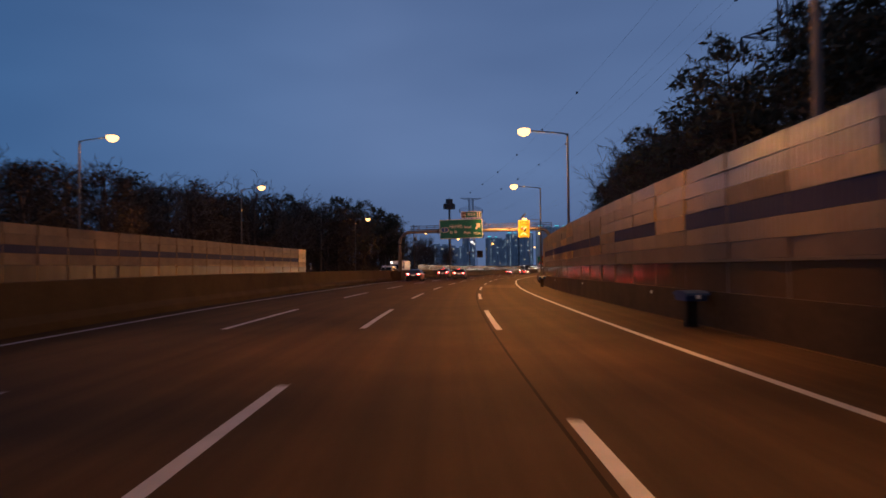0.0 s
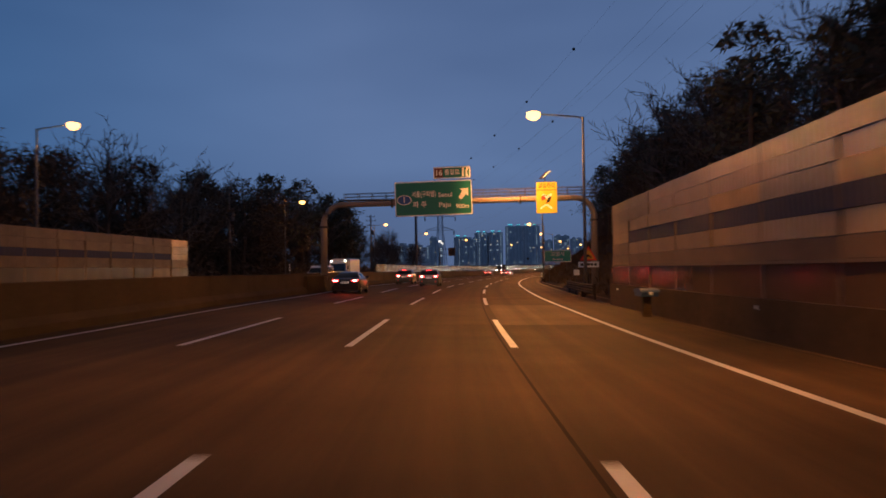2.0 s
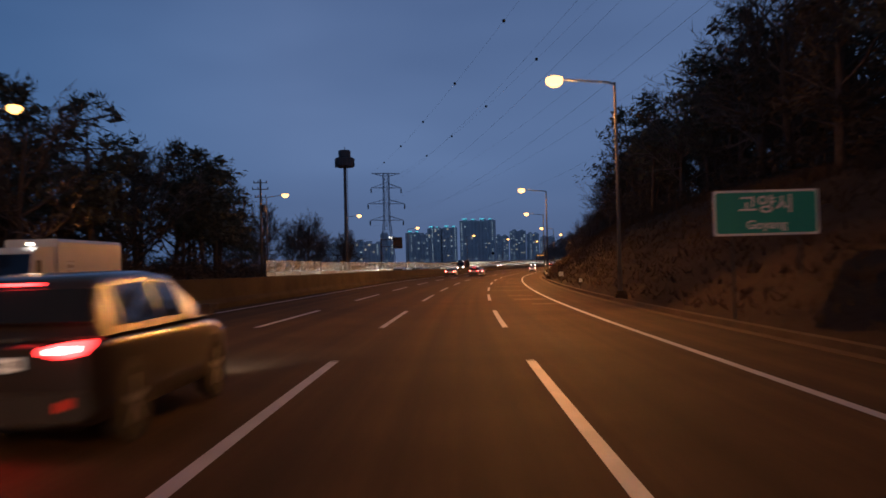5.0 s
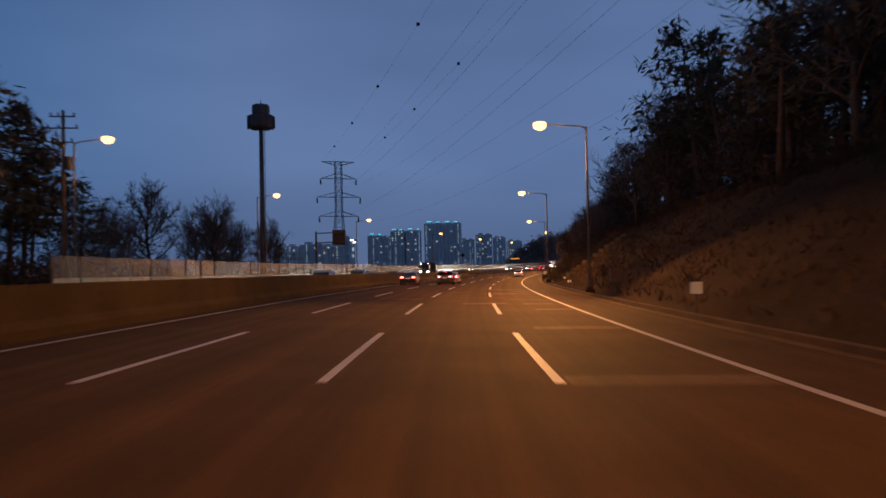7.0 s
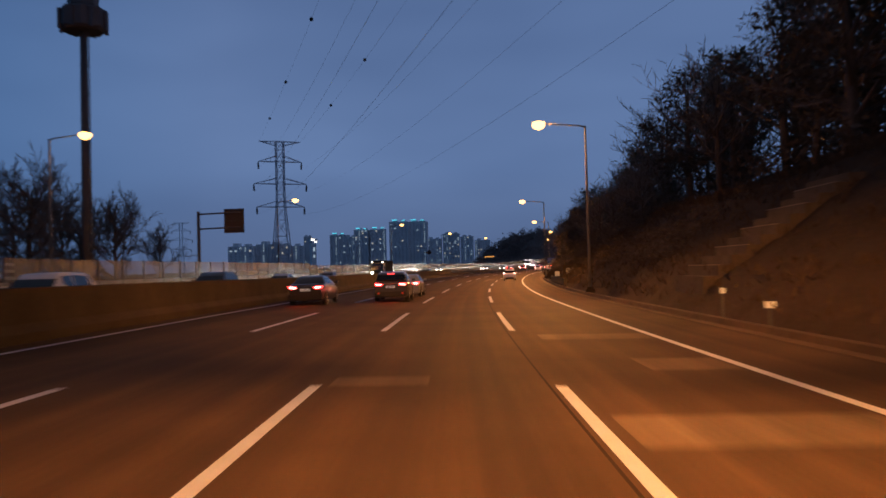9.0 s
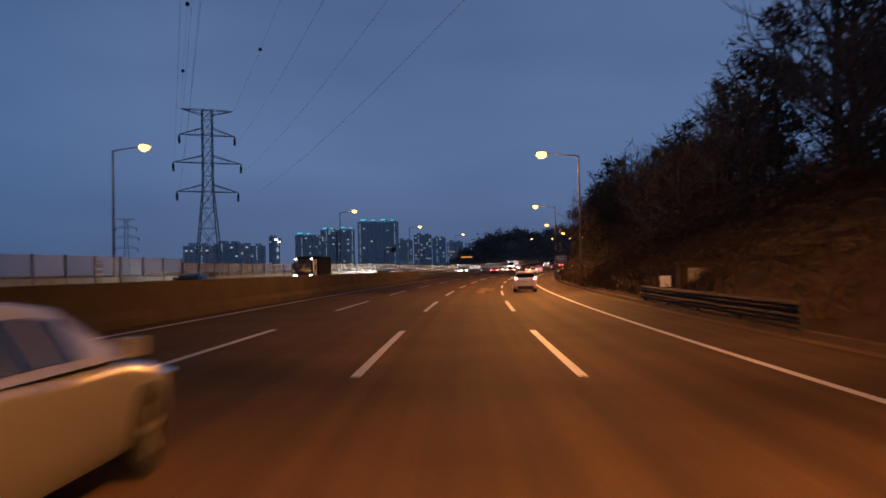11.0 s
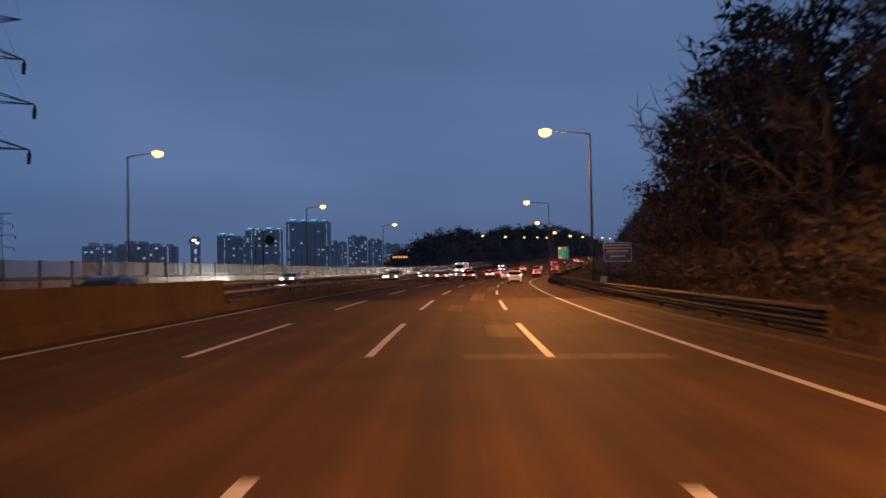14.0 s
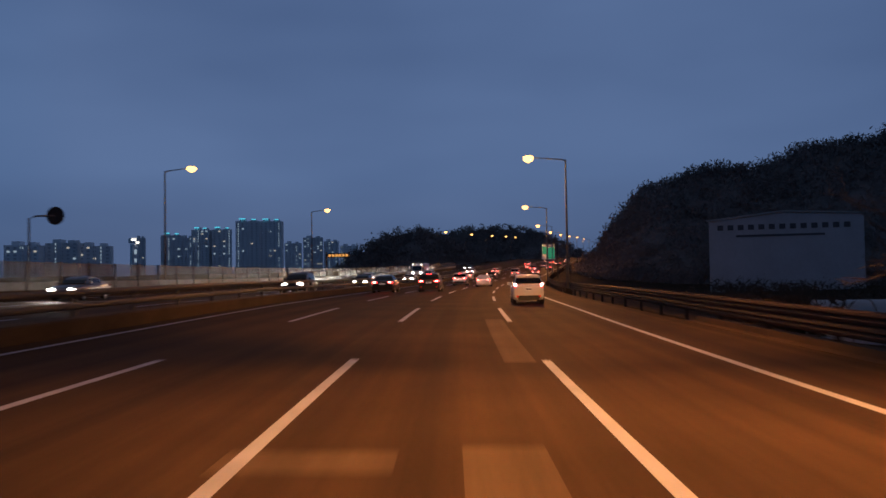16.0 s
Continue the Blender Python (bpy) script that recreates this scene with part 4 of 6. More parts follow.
for s in (30, 48, 66, 84):
    e = thing("reflector", spot(s, 9.63, 0.78), "small white reflector on the barrier plinth", "reflector", "reflectors")
    part("housing", Shape().box(0, 0, 0, 0.06, 0.05, 0.12), M_STEEL, e)
    part("lens", Shape().box(0, -0.03, 0, 0.05, 0.012, 0.10), M_WHITE, e)


# ---- cars ----
def lamp_outline(x, z, w, h, side, kind):
    """Almond lamps that run round the corner on saloons, tall drops on small hatchbacks."""
    if kind == "hatch":
        pts = [(-0.5, 0.30), (-0.2, 0.5), (0.5, 0.46), (0.48, 0.0), (0.36, -0.36), (0.10, -0.5), (-0.12, -0.25)]
    else:
        pts = [(-0.5, -0.2), (-0.5, 0.2), (-0.1, 0.42), (0.5, 0.5), (0.5, 0.05), (0.38, -0.42), (0.0, -0.5)]
    pts = [(x + side * px * w, z + pz * h) for px, pz in pts]
    return pts if side < 0 else pts[::-1]


def car(m, label, kind, paint, wide, long, high, oncoming=False, lit_plate=True, category="car"):
    """Built facing +y, rear at y = 0. kind: sedan, suv, hatch or van."""
    e = thing("car", m, label, category, "traffic on the motorway")
    belt = {"sedan": 0.66, "suv": 0.62, "hatch": 0.62, "van": 0.56}[kind] * high
    deck = {"sedan": 0.70, "suv": 0.66, "hatch": 0.64, "van": 0.60}[kind] * high
    sill, w = 0.20 * high / 1.45, wide / 2
    if kind == "sedan":
        st = [(0.0, 0.86, 0.60), (0.05, 0.93, 0.69), (0.14, 0.98, 0.715), (0.22, 1.0, 0.70), (0.5, 1.0, belt / high), (0.70, 1.0, 0.66), (0.86, 0.97, 0.60), (0.96, 0.88, 0.52), (1.0, 0.74, 0.42)]
        cab = [(0.17, 0.70, 0.70), (0.27, 0.66, 0.93), (0.36, 0.65, 0.99), (0.48, 0.65, 1.0), (0.58, 0.66, 0.96), (0.735, 0.74, 0.655)]
    elif kind == "suv":
        st = [(0.0, 0.90, 0.58), (0.03, 0.97, 0.62), (0.12, 1.0, 0.63), (0.5, 1.0, 0.62), (0.72, 1.0, 0.62), (0.88, 0.97, 0.58), (0.97, 0.90, 0.50), (1.0, 0.78, 0.42)]
        cab = [(0.03, 0.84, 0.61), (0.11, 0.77, 0.93), (0.15, 0.74, 0.975), (0.4, 0.72, 1.0), (0.56, 0.72, 0.97), (0.75, 0.80, 0.615)]
    elif kind == "hatch":
        st = [(0.0, 0.90, 0.58), (0.03, 0.97, 0.63), (0.12, 1.0, 0.645), (0.5, 1.0, 0.62), (0.76, 1.0, 0.60), (0.9, 0.95, 0.55), (0.98, 0.86, 0.47), (1.0, 0.72, 0.40)]
        cab = [(0.02, 0.90, 0.60), (0.085, 0.74, 0.915), (0.12, 0.70, 0.965), (0.32, 0.69, 1.0), (0.55, 0.70, 0.975), (0.80, 0.82, 0.595)]
    else:
        st = [(0.0, 0.96, 0.56), (0.02, 1.0, 0.57), (0.5, 1.0, 0.57), (0.82, 1.0, 0.56), (0.94, 0.95, 0.50), (1.0, 0.84, 0.40)]
        cab = [(0.01, 0.94, 0.56), (0.03, 0.92, 0.96), (0.06, 0.90, 1.0), (0.68, 0.90, 1.0), (0.76, 0.89, 0.96), (0.92, 0.92, 0.55)]
    rings = []
    for y, k, top in st:
        a, t = w * k, top * high
        low = sill + (0.10 if y in (0.0, 1.0) else 0.0)
        half = [(0.84, low), (0.93, low + 0.03), (0.975, low + 0.10), (0.995, low + (t - low) * 0.34), (1.0, low + (t - low) * 0.52), (0.988, low + (t - low) * 0.70), (0.985, t - 0.10), (0.965, t - 0.045), (0.925, t - 0.012), (0.86, t), (0.4, t + 0.018)]
        rings.append([(a * px, y * long, pz) for px, pz in half] + [(-a * px, y * long, pz) for px, pz in reversed(half)])
    soft(part("body", Shape().loft(rings), paint, e))
    rings = []
    for y, k, top in cab:
        t, a, b = top * high, w * k, w * (0.955 if kind != "van" else 0.975)
        z0 = deck - 0.04
        f = max(0.0, (t - z0) / (high - z0))
        a = b + (a - b) * f
        rings.append([(b, y * long, z0), (a + (b - a) * 0.06, y * long, t - 0.07 * f), (a * 0.975, y * long, t - 0.025 * f), (a * 0.90, y * long, t), (-a * 0.90, y * long, t), (-a * 0.975, y * long, t - 0.025 * f), (-a - (b - a) * 0.06, y * long, t - 0.07 * f), (-b, y * long, z0)])
    soft(part("cabin", Shape().loft(rings), paint, e))

    def span(i, j, f0, f1, g0, g1):
        """A pane between cabin stations i and j on the side."""
        out = []
        for y_k, f in ((i, f0), (i, f1), (j, g1), (j, g0)):
            lo, hi = Vector(rings[y_k][0]), Vector(rings[y_k][1])
            out.append(lo.lerp(hi, f))
        return out

    def pane(name, quad, push, out=0.012):
        n = (quad[1] - quad[0]).cross(quad[-1] - quad[0]).normalized()
        if n.dot(push) < 0:
            n = -n
        sh = Shape()
        c = sum(quad, Vector()) / len(quad)
        q = [c + (p - c) * 0.94 for p in quad]
        sh.v = [tuple(p + n * out) for p in q] + [tuple(p - n * 0.012) for p in q]
        k = len(q)
        sh.f = [tuple(range(k)), tuple(reversed(range(k, 2 * k)))] + [(i, (i + 1) % k, k + (i + 1) % k, k + i) for i in range(k)]
        return part(name, sh, M_GLASS, e)

    r0, r1, rn, rm = rings[0], rings[1], rings[-1], rings[-2]
    pane("rear_window", [Vector(r0[0]).lerp(Vector(r1[1]), 0.22) * 1.0, Vector(r1[1]).lerp(Vector(r0[0]), 0.04), Vector(r1[6]).lerp(Vector(r0[7]), 0.04), Vector(r0[7]).lerp(Vector(r1[6]), 0.22)], Vector((0, -1, 0.2)), 0.055 if kind in ("hatch", "suv") else 0.03)
    pane("windscreen", [Vector(rn[0]).lerp(Vector(rm[1]), 0.08), Vector(rm[1]), Vector(rm[6]), Vector(rn[7]).lerp(Vector(rm[6]), 0.08)], Vector((0, 1, 0.3)), 0.03)
    for sx in (1, -1):
        for i in range(1, len(rings) - 2):
            q = span(i, i + 1, 0.12, 0.93, 0.12, 0.93)
            pane("side_window", [Vector((p.x * sx, p.y + (0.03 if k < 2 else -0.03), p.z)) for k, p in enumerate(q)], Vector((sx, 0, 0.1)))
        wm = part("wing_mirror", Shape().box(sx * (w + 0.09), cab[-2][0] * long + 0.42, deck + 0.06, 0.20, 0.10, 0.14), paint, e)
    rr = 0.325 * (1.12 if kind in ("suv", "van") else 1.0) * (0.92 if kind == "hatch" else 1.0)
    for y in (0.19 * long, 0.80 * long):
        for sx in (1, -1):
            x0, x1 = sx * (w - 0.20), sx * (w + 0.005)
            ty = Shape()
            pr = []
            for x, r in ((x0, rr - 0.06), (x0, rr - 0.015), (x0 + (x1 - x0) * 0.15, rr), (x0 + (x1 - x0) * 0.85, rr), (x1, rr - 0.015), (x1, rr - 0.075)):
                pr.append([(x, y + r * math.cos(t), rr + r * math.sin(t)) for t in np.linspace(0, 2 * math.pi, 20, endpoint=False)])
            wh = part("wheel", ty.loft(pr), M_TYRE, e, "black rubber tyre")
            rim = Shape().tube([(x1 - sx * 0.03, y, rr), (x1 - sx * 0.012, y, rr)], rr - 0.08, 20)
            for k in range(5):
                a = 2 * math.pi * k / 5
                rim.box(0, 0, 0, 0.02, 0.06, rr - 0.1, Matrix.Translation((x1 - sx * 0.006, y, rr)) @ Matrix.Rotation(a, 4, "X") @ Matrix.Translation((0, 0, (rr - 0.1) / 2)))
            part("rim", rim, M_RIM, wh, "silver alloy rim")
            part("wheel_arch", Shape().tube([(sx * (w - 0.10), y, rr + 0.02), (sx * (w + 0.002), y, rr + 0.02)], rr + 0.06, 20), M_TRIM, e)
    if kind == "hatch":
        part("bumper", Shape().prism([(-w * 0.62, 0.18), (w * 0.62, 0.18), (w * 0.74, 0.36), (w * 0.60, 0.44), (-w * 0.60, 0.44), (-w * 0.74, 0.36)], -0.05, 0.10), M_TRIM, e, "black lower bumper")
        part("spoiler", Shape().prism([(-w * 0.68, high * 0.925), (w * 0.68, high * 0.925), (w * 0.62, high * 0.965), (-w * 0.62, high * 0.965)], 0.16, 0.40), paint, e)
    else:
        part("bumper", Shape().prism([(-w * 0.86, sill + 0.08), (w * 0.86, sill + 0.08), (w * 0.93, sill + 0.16), (w * 0.92, sill + 0.30), (w * 0.88, sill + 0.34), (-w * 0.88, sill + 0.34), (-w * 0.92, sill + 0.30), (-w * 0.93, sill + 0.16)], -0.05, 0.10), M_TRIM if kind == "suv" else paint, e)
    part("exhaust_trim", Shape().box(0, 0.0, sill + 0.10, wide * 0.6, 0.08, 0.08), M_TRIM, e)
    pl = part("number_plate", Shape().box(0, -0.035, 0.50 * high if kind != "sedan" else 0.52 * high, 0.50 if kind != "hatch" else 0.34, 0.02, 0.12 if kind != "hatch" else 0.17), M_PLATELIT if lit_plate else M_PLATE, e)
    for k in range(5):
        part("bar", Shape().box((-0.18 + k * 0.09) * (1.0 if kind != "hatch" else 0.66), -0.05, 0.50 * high if kind != "sedan" else 0.52 * high, 0.05, 0.006, 0.07), M_BLACK, pl)
    th = {"sedan": 0.60, "suv": 0.575, "hatch": 0.615, "van": 0.5}[kind] * high
    for sx in (1, -1):
        lw, lh = (0.40, 0.15) if kind != "hatch" else (0.155, 0.27)
        lx = sx * (w * (0.93 if kind == "hatch" else 0.90) - lw / 2)
        tl = part("tail_light", Shape().prism(lamp_outline(lx, th, lw, lh, sx, kind), -0.035, 0.12), (M_TAIL if kind != "hatch" else M_TAILDIM) if not oncoming else mat("unlit lamp", (0.2, 0.01, 0.01), rough=0.2, bump=0), e, "lit red tail light" if not oncoming else "red tail light")
        if not oncoming:
            if kind == "hatch":
                part("bulb", Shape().tube([(lx, -0.048, th + 0.055), (lx, -0.03, th + 0.055)], 0.075, 14), M_TAILC, tl, "glowing round brake light")
            else:
                part("bulb", Shape().box(lx, -0.04, th, lw * 0.55, 0.02, lh * 0.3), M_TAILC, tl)
        hz = 0.44 * high
        # Headlights shaped larger than real ones to stand in for their glare.
        part("headlight", Shape().prism([(sx * w * 0.66 - 0.20, hz - 0.05), (sx * w * 0.66 - 0.10, hz - 0.11), (sx * w * 0.66 + 0.12, hz - 0.10), (sx * w * 0.66 + 0.20, hz - 0.02), (sx * w * 0.66 + 0.20, hz + 0.08), (sx * w * 0.66 + 0.05, hz + 0.12), (sx * w * 0.66 - 0.18, hz + 0.07)], long * 0.955, long * 0.995 + 0.01), M_HEAD if oncoming else M_CHROME, e, "lit white headlight" if oncoming else "")
        if kind in ("suv", "hatch"):
            part("reflector", Shape().box(sx * w * 0.70, -0.055, 0.40 if kind == "hatch" else sill + 0.24, 0.11, 0.02, 0.09), M_RED, e)
    if not oncoming and kind == "suv":
        part("high_brake_light", Shape().box(0, cab[1][0] * long - 0.06, cab[1][2] * high + 0.0, 0.4, 0.03, 0.03), M_TAIL, e)
    part("handle_strip", Shape().box(0, -0.03, th + 0.10, 0.7, 0.03, 0.04), M_CHROME, e)
    return e


def car_paint(name, color, metal=0.3):
    return mat(name, color, rough=0.28, metal=metal, var=0.06, scale=1, bump=0.0, coat=0.6)


P_BLACK, P_WHITE = car_paint("black car paint", (0.014, 0.014, 0.016)), car_paint("white car paint", (0.75, 0.75, 0.74), 0.0)
P_DARK, P_SILVER, P_RED = car_paint("dark brown car paint", (0.03, 0.025, 0.025)), car_paint("silver car paint", (0.26, 0.26, 0.27), 0.5), car_paint("grey car paint", (0.06, 0.06, 0.066), 0.4)
car(spot(99.5, -5.45), "black saloon with lit red tail lights in the fast lane", "sedan", P_BLACK, 1.86, 4.9, 1.46)
car(spot(125.0, -1.9), "dark sport utility car with bright tail lights", "suv", P_DARK, 1.9, 4.6, 1.68)
car(spot(133.5, -5.35), "grey sport utility car with lit tail lights beside the median", "suv", P_RED, 1.86, 4.5, 1.64)
car(spot(270.5, -1.8), "silver saloon with lit tail lights ahead in traffic", "sedan", P_SILVER, 1.84, 4.8, 1.46)
car(spot(262.0, -1.9), "dark grey sport utility car with lit tail lights", "suv", P_RED, 1.9, 4.6, 1.66)
car(spot(257.0, -5.6), "dark saloon with glowing red tail lights beside the median", "sedan", P_DARK, 1.84, 4.8, 1.45)
car(spot(326.5, 5.35), "small white hatchback with lit tail lights in the slow lane", "hatch", P_WHITE, 1.62, 3.6, 1.52)
car(spot(434.0, 5.3), "small white hatchback with lit tail lights near the shoulder line", "hatch", P_WHITE, 1.62, 3.6, 1.52)
car(spot(459.0, -5.5), "red-lit dark saloon far ahead by the median", "sedan", P_BLACK, 1.86, 4.8, 1.46)
car(spot(462.0, -1.9), "brown sport utility car ahead with bright brake lights", "suv", P_DARK, 1.9, 4.6, 1.68)
car(spot(492.0, 1.7), "white saloon ahead in the middle lane", "sedan", P_WHITE, 1.84, 4.8, 1.45)
car(spot(498.0, -1.7), "silver sport utility car with tail lights lit", "suv", P_SILVER, 1.88, 4.5, 1.68)
for i, (s, d) in enumerate(((530, 5.3), (545, -5.4), (556, -1.8), (572, 1.8), (590, 5.3), (598, -5.4), (612, -1.8), (628, 1.8), (645, 5.3), (655, -1.8), (672, 1.8), (690, -5.4), (700, 5.3), (716, 1.8), (735, -1.8), (752, 5.3))):
    car(spot(s, d), "distant car with lit tail lights in the queue", ("sedan", "suv", "hatch", "van")[i % 4], (P_WHITE, P_BLACK, P_SILVER, P_RED)[(i * 3 + 1) % 4], 1.84, 4.6, (1.46, 1.66, 1.5, 1.95)[i % 4])
BEAMS = []
for s, d, kind, paint, label in ((131.5, -14.4, "van", P_WHITE, "white van with lit headlights in the oncoming lanes"), (262.0, -12.5, "suv", P_DARK, "dark oncoming car with lit headlights"),
                                 (289.0, -15.5, "sedan", P_SILVER, "grey oncoming saloon with headlights on"), (374.0, -13.0, "sedan", P_RED, "oncoming saloon with lit headlights"),
                                 (455.0, -12.0, "suv", P_BLACK, "oncoming car with dazzling white headlights"), (470.0, -15.4, "sedan", P_SILVER, "oncoming saloon with dazzling headlights"),
                                 (482.0, -11.6, "sedan", P_BLACK, "dark oncoming saloon with headlights on"), (520.0, -12.0, "sedan", P_WHITE, "oncoming white saloon with headlights on"), (560.0, -15.6, "suv", P_WHITE, "oncoming car with headlights on"),
                                 (600.0, -12.0, "sedan", P_SILVER, "far oncoming saloon with headlights on"), (640.0, -19.0, "suv", P_BLACK, "far oncoming car with headlights on"), (325.0, -19.4, "sedan", P_BLACK, "oncoming car in the outer lane"), (243.0, -12.4, "suv", P_WHITE, "white oncoming sport utility car beside the median"),
                                 # These two are added so that their beams brighten the clear barrier.
                                 (440.0, -22.4, "sedan", P_SILVER, "silver oncoming saloon close to the barrier"), (535.0, -22.5, "suv", P_WHITE, "white oncoming car close to the barrier")):
    car(spot(s + 4.6, d, 0, 180), label, kind, paint, 1.86, 4.7 if kind != "van" else 4.9, {"sedan": 1.46, "suv": 1.68, "van": 1.97}[kind], oncoming=True, lit_plate=False)
    if s > 250 and s != 374.0:
        BEAMS.append((s - 0.3, d))


def beam(s, d, h=0.65, yaw=180, k=1.0):
    li = bpy.data.lights.new("headlight_beam", "SPOT")
    li.energy, li.color, li.spot_size, li.spot_blend, li.shadow_soft_size = 1300.0 * k, (1.0, 0.93, 0.82), radians(66), 0.8, 0.08
    new("headlight_beam", li).matrix_basis = spot(s, d, h, yaw) @ pose(0, 0, 0, 80 if yaw else 82)


def lorry(m, label, box_paint):
    """Cab faces -y after the pose; built facing +y."""
    e = thing("lorry", m, label, "lorry", "traffic on the motorway")
    part("cargo_box", Shape().prism([(-1.2, 0.9), (1.2, 0.9), (1.2, 2.95), (1.1, 3.1), (-1.1, 3.1), (-1.2, 2.95)], 0.1, 6.3), box_paint, e)
    part("chassis", Shape().box(0, 3.8, 0.72, 1.0, 8.2, 0.3), M_TRIM, e)
    prof = [(6.5, 0.6), (8.3, 0.6), (8.35, 1.3), (8.1, 2.5), (7.9, 2.7), (6.5, 2.75)]
    sh = Shape()
    sh.loft([[(-1.12, y, z) for y, z in prof], [(1.12, y, z) for y, z in prof]])
    part("cab", sh, P_WHITE if box_paint is not M_TARP else P_BLACK, e)
    wi = Shape()
    wi.v = [(-1.0, 8.36, 1.45), (1.0, 8.36, 1.45), (1.0, 8.16, 2.42), (-1.0, 8.16, 2.42), (-1.0, 8.3, 1.45), (1.0, 8.3, 1.45), (1.0, 8.1, 2.42), (-1.0, 8.1, 2.42)]
    wi.f = [(0, 1, 2, 3), (7, 6, 5, 4), (0, 4, 5, 1), (1, 5, 6, 2), (2, 6, 7, 3), (3, 7, 4, 0)]
    part("windscreen", wi, M_GLASS, e)
    for sx in (1, -1):
        part("headlight", Shape().box(sx * 0.85, 8.36, 0.95, 0.34, 0.08, 0.2), M_HEAD, e, "lit white headlight")
        part("marker_light", Shape().box(sx * 0.9, 8.0, 2.82, 0.2, 0.1, 0.1), M_WHITELAMP, e)
        part("wing_mirror", Shape().box(sx * 1.3, 8.1, 1.9, 0.14, 0.1, 0.5), M_TRIM, e)
        for y in (1.6, 7.3):
            wh = part("wheel", Shape().tube([(sx * 0.75, y, 0.48), (sx * 1.12, y, 0.48)], 0.48, 18), M_TYRE, e)
            part("hub", Shape().tube([(sx * 1.12, y, 0.48), (sx * 1.15, y, 0.48)], 0.26, 14), M_RIM, wh)
    return e


BEAMS += [(565.2, -18.8), (355.7, -18.4)]
for s, d in BEAMS:
    beam(s, d, k=1.2 if s > 430 else 0.9)
for s, d in ((104.6, -5.45), (129.8, -1.9), (262.0, -5.6), (330.3, 5.35), (437.8, 5.3), (464.0, -5.5), (466.8, -1.9)):
    beam(s, d, 0.65, 0, 0.5)
for s, d in ((99.5, -5.45), (125.0, -1.9), (257.0, -5.6), (262.0, -1.9), (326.5, 5.35), (434.0, 5.3), (459.0, -5.5), (462.0, -1.9)):
    li = bpy.data.lights.new("tail_light_glow", "SPOT")
    li.energy, li.color, li.spot_size, li.spot_blend, li.shadow_soft_size = 220.0 if s == 99.5 else 20.0 if d > 0 else 90.0, (1.0, 0.03, 0.02), radians(115), 0.9, 0.4
    new("tail_light_glow", li).matrix_basis = spot(s - 0.12, d, 0.82, 180) @ pose(0, 0, 0, 42)
lorry(spot(158.5, -16.2, 0, 180), "white box lorry with headlights on in the oncoming lanes", P_WHITE)
lorry(spot(364.5, -18.4, 0, 180), "dark lorry with lit headlights and marker lamps, oncoming", M_TARP)
lorry(spot(574.0, -18.8, 0, 180), "oncoming box lorry far along the road", P_WHITE)


# ---- trees ----
def bare_tree(seed, height, spread=0.55, depth=4, forks=(0, 6, 4, 3), limbs=10, girth=0.44):
    """A leader with limbs all the way up, each forking into ever finer twigs; rounded outline."""
    rnd = random.Random(seed)
    trunk, twigs = Shape(), Shape()

    def grow(p, a, ln, r, k):
        pts, rad = [p], [r]
        n = (3, 3, 2, 2, 1)[k]
        for i in range(n):
            a = (a + Vector((rnd.uniform(-1, 1), rnd.uniform(-1, 1), rnd.uniform(-0.5, 0.9))) * 0.2).normalized()
            p = p + a * (ln / n)
            pts.append(p)
            rad.append(r * (1 - 0.72 * (i + 1) / n))
        (trunk if k < 2 else twigs).tube(pts, rad, 6 if k < 2 else 3, cap=False)
        if k >= depth:
            return
        for i in range(forks[k]):
            f = n * (0.12 + 0.88 * (i + rnd.random()) / forks[k])
            j = min(n - 1, int(f))
            side = Vector((rnd.uniform(-1, 1), rnd.uniform(-1, 1), rnd.uniform(-0.7, 0.9))).normalized()
            b = (a + side * (spread + 0.35)).normalized()
            grow(pts[j].lerp(pts[j + 1], f - j), b, ln * rnd.uniform(0.38, 0.62), max(0.023, rad[j] * 0.58), k + 1)

    top = Vector((rnd.uniform(-0.04, 0.04) * height, rnd.uniform(-0.04, 0.04) * height, 0.8 * height))
    mid = Vector((rnd.uniform(-0.03, 0.03) * height, rnd.uniform(-0.03, 0.03) * height, 0.4 * height))
    trunk.tube([(0, 0, -0.3), mid * 0.5, mid, mid.lerp(top, 0.5), top], [height * k for k in (0.026, 0.021, 0.017, 0.010, 0.003)], 8)
    for i in range(limbs):
        f = 0.20 + 0.58 * i / (limbs - 1)
        p = (mid * (f / 0.5)) if f < 0.5 else mid.lerp(top, (f - 0.5) / 0.5)
        az, tilt = 2.4 * i + rnd.uniform(-0.5, 0.5), 0.45 + 0.75 * (f - 0.2) + rnd.uniform(-0.15, 0.2)
        ln = height * (0.46 - 0.34 * max(0.0, f - 0.25)) * rnd.uniform(0.75, 1.1)
        grow(p, Vector((math.cos(az) * math.cos(tilt), math.sin(az) * math.cos(tilt), math.sin(tilt))), ln, height * 0.0105 * (1.15 - f * 0.6), 1)
    co = np.array(trunk.v + twigs.v)
    up = height / np.percentile(co[:, 2], 99.5)
    wide = np.hypot(co[:, 0], co[:, 1])
    out = min(girth * height / np.percentile(wide, 97), (girth + 0.12) * height / wide.max())
    for sh in (trunk, twigs):
        sh.v = [(x * out, y * out, z * up) for x, y, z in sh.v]
    return trunk, twigs


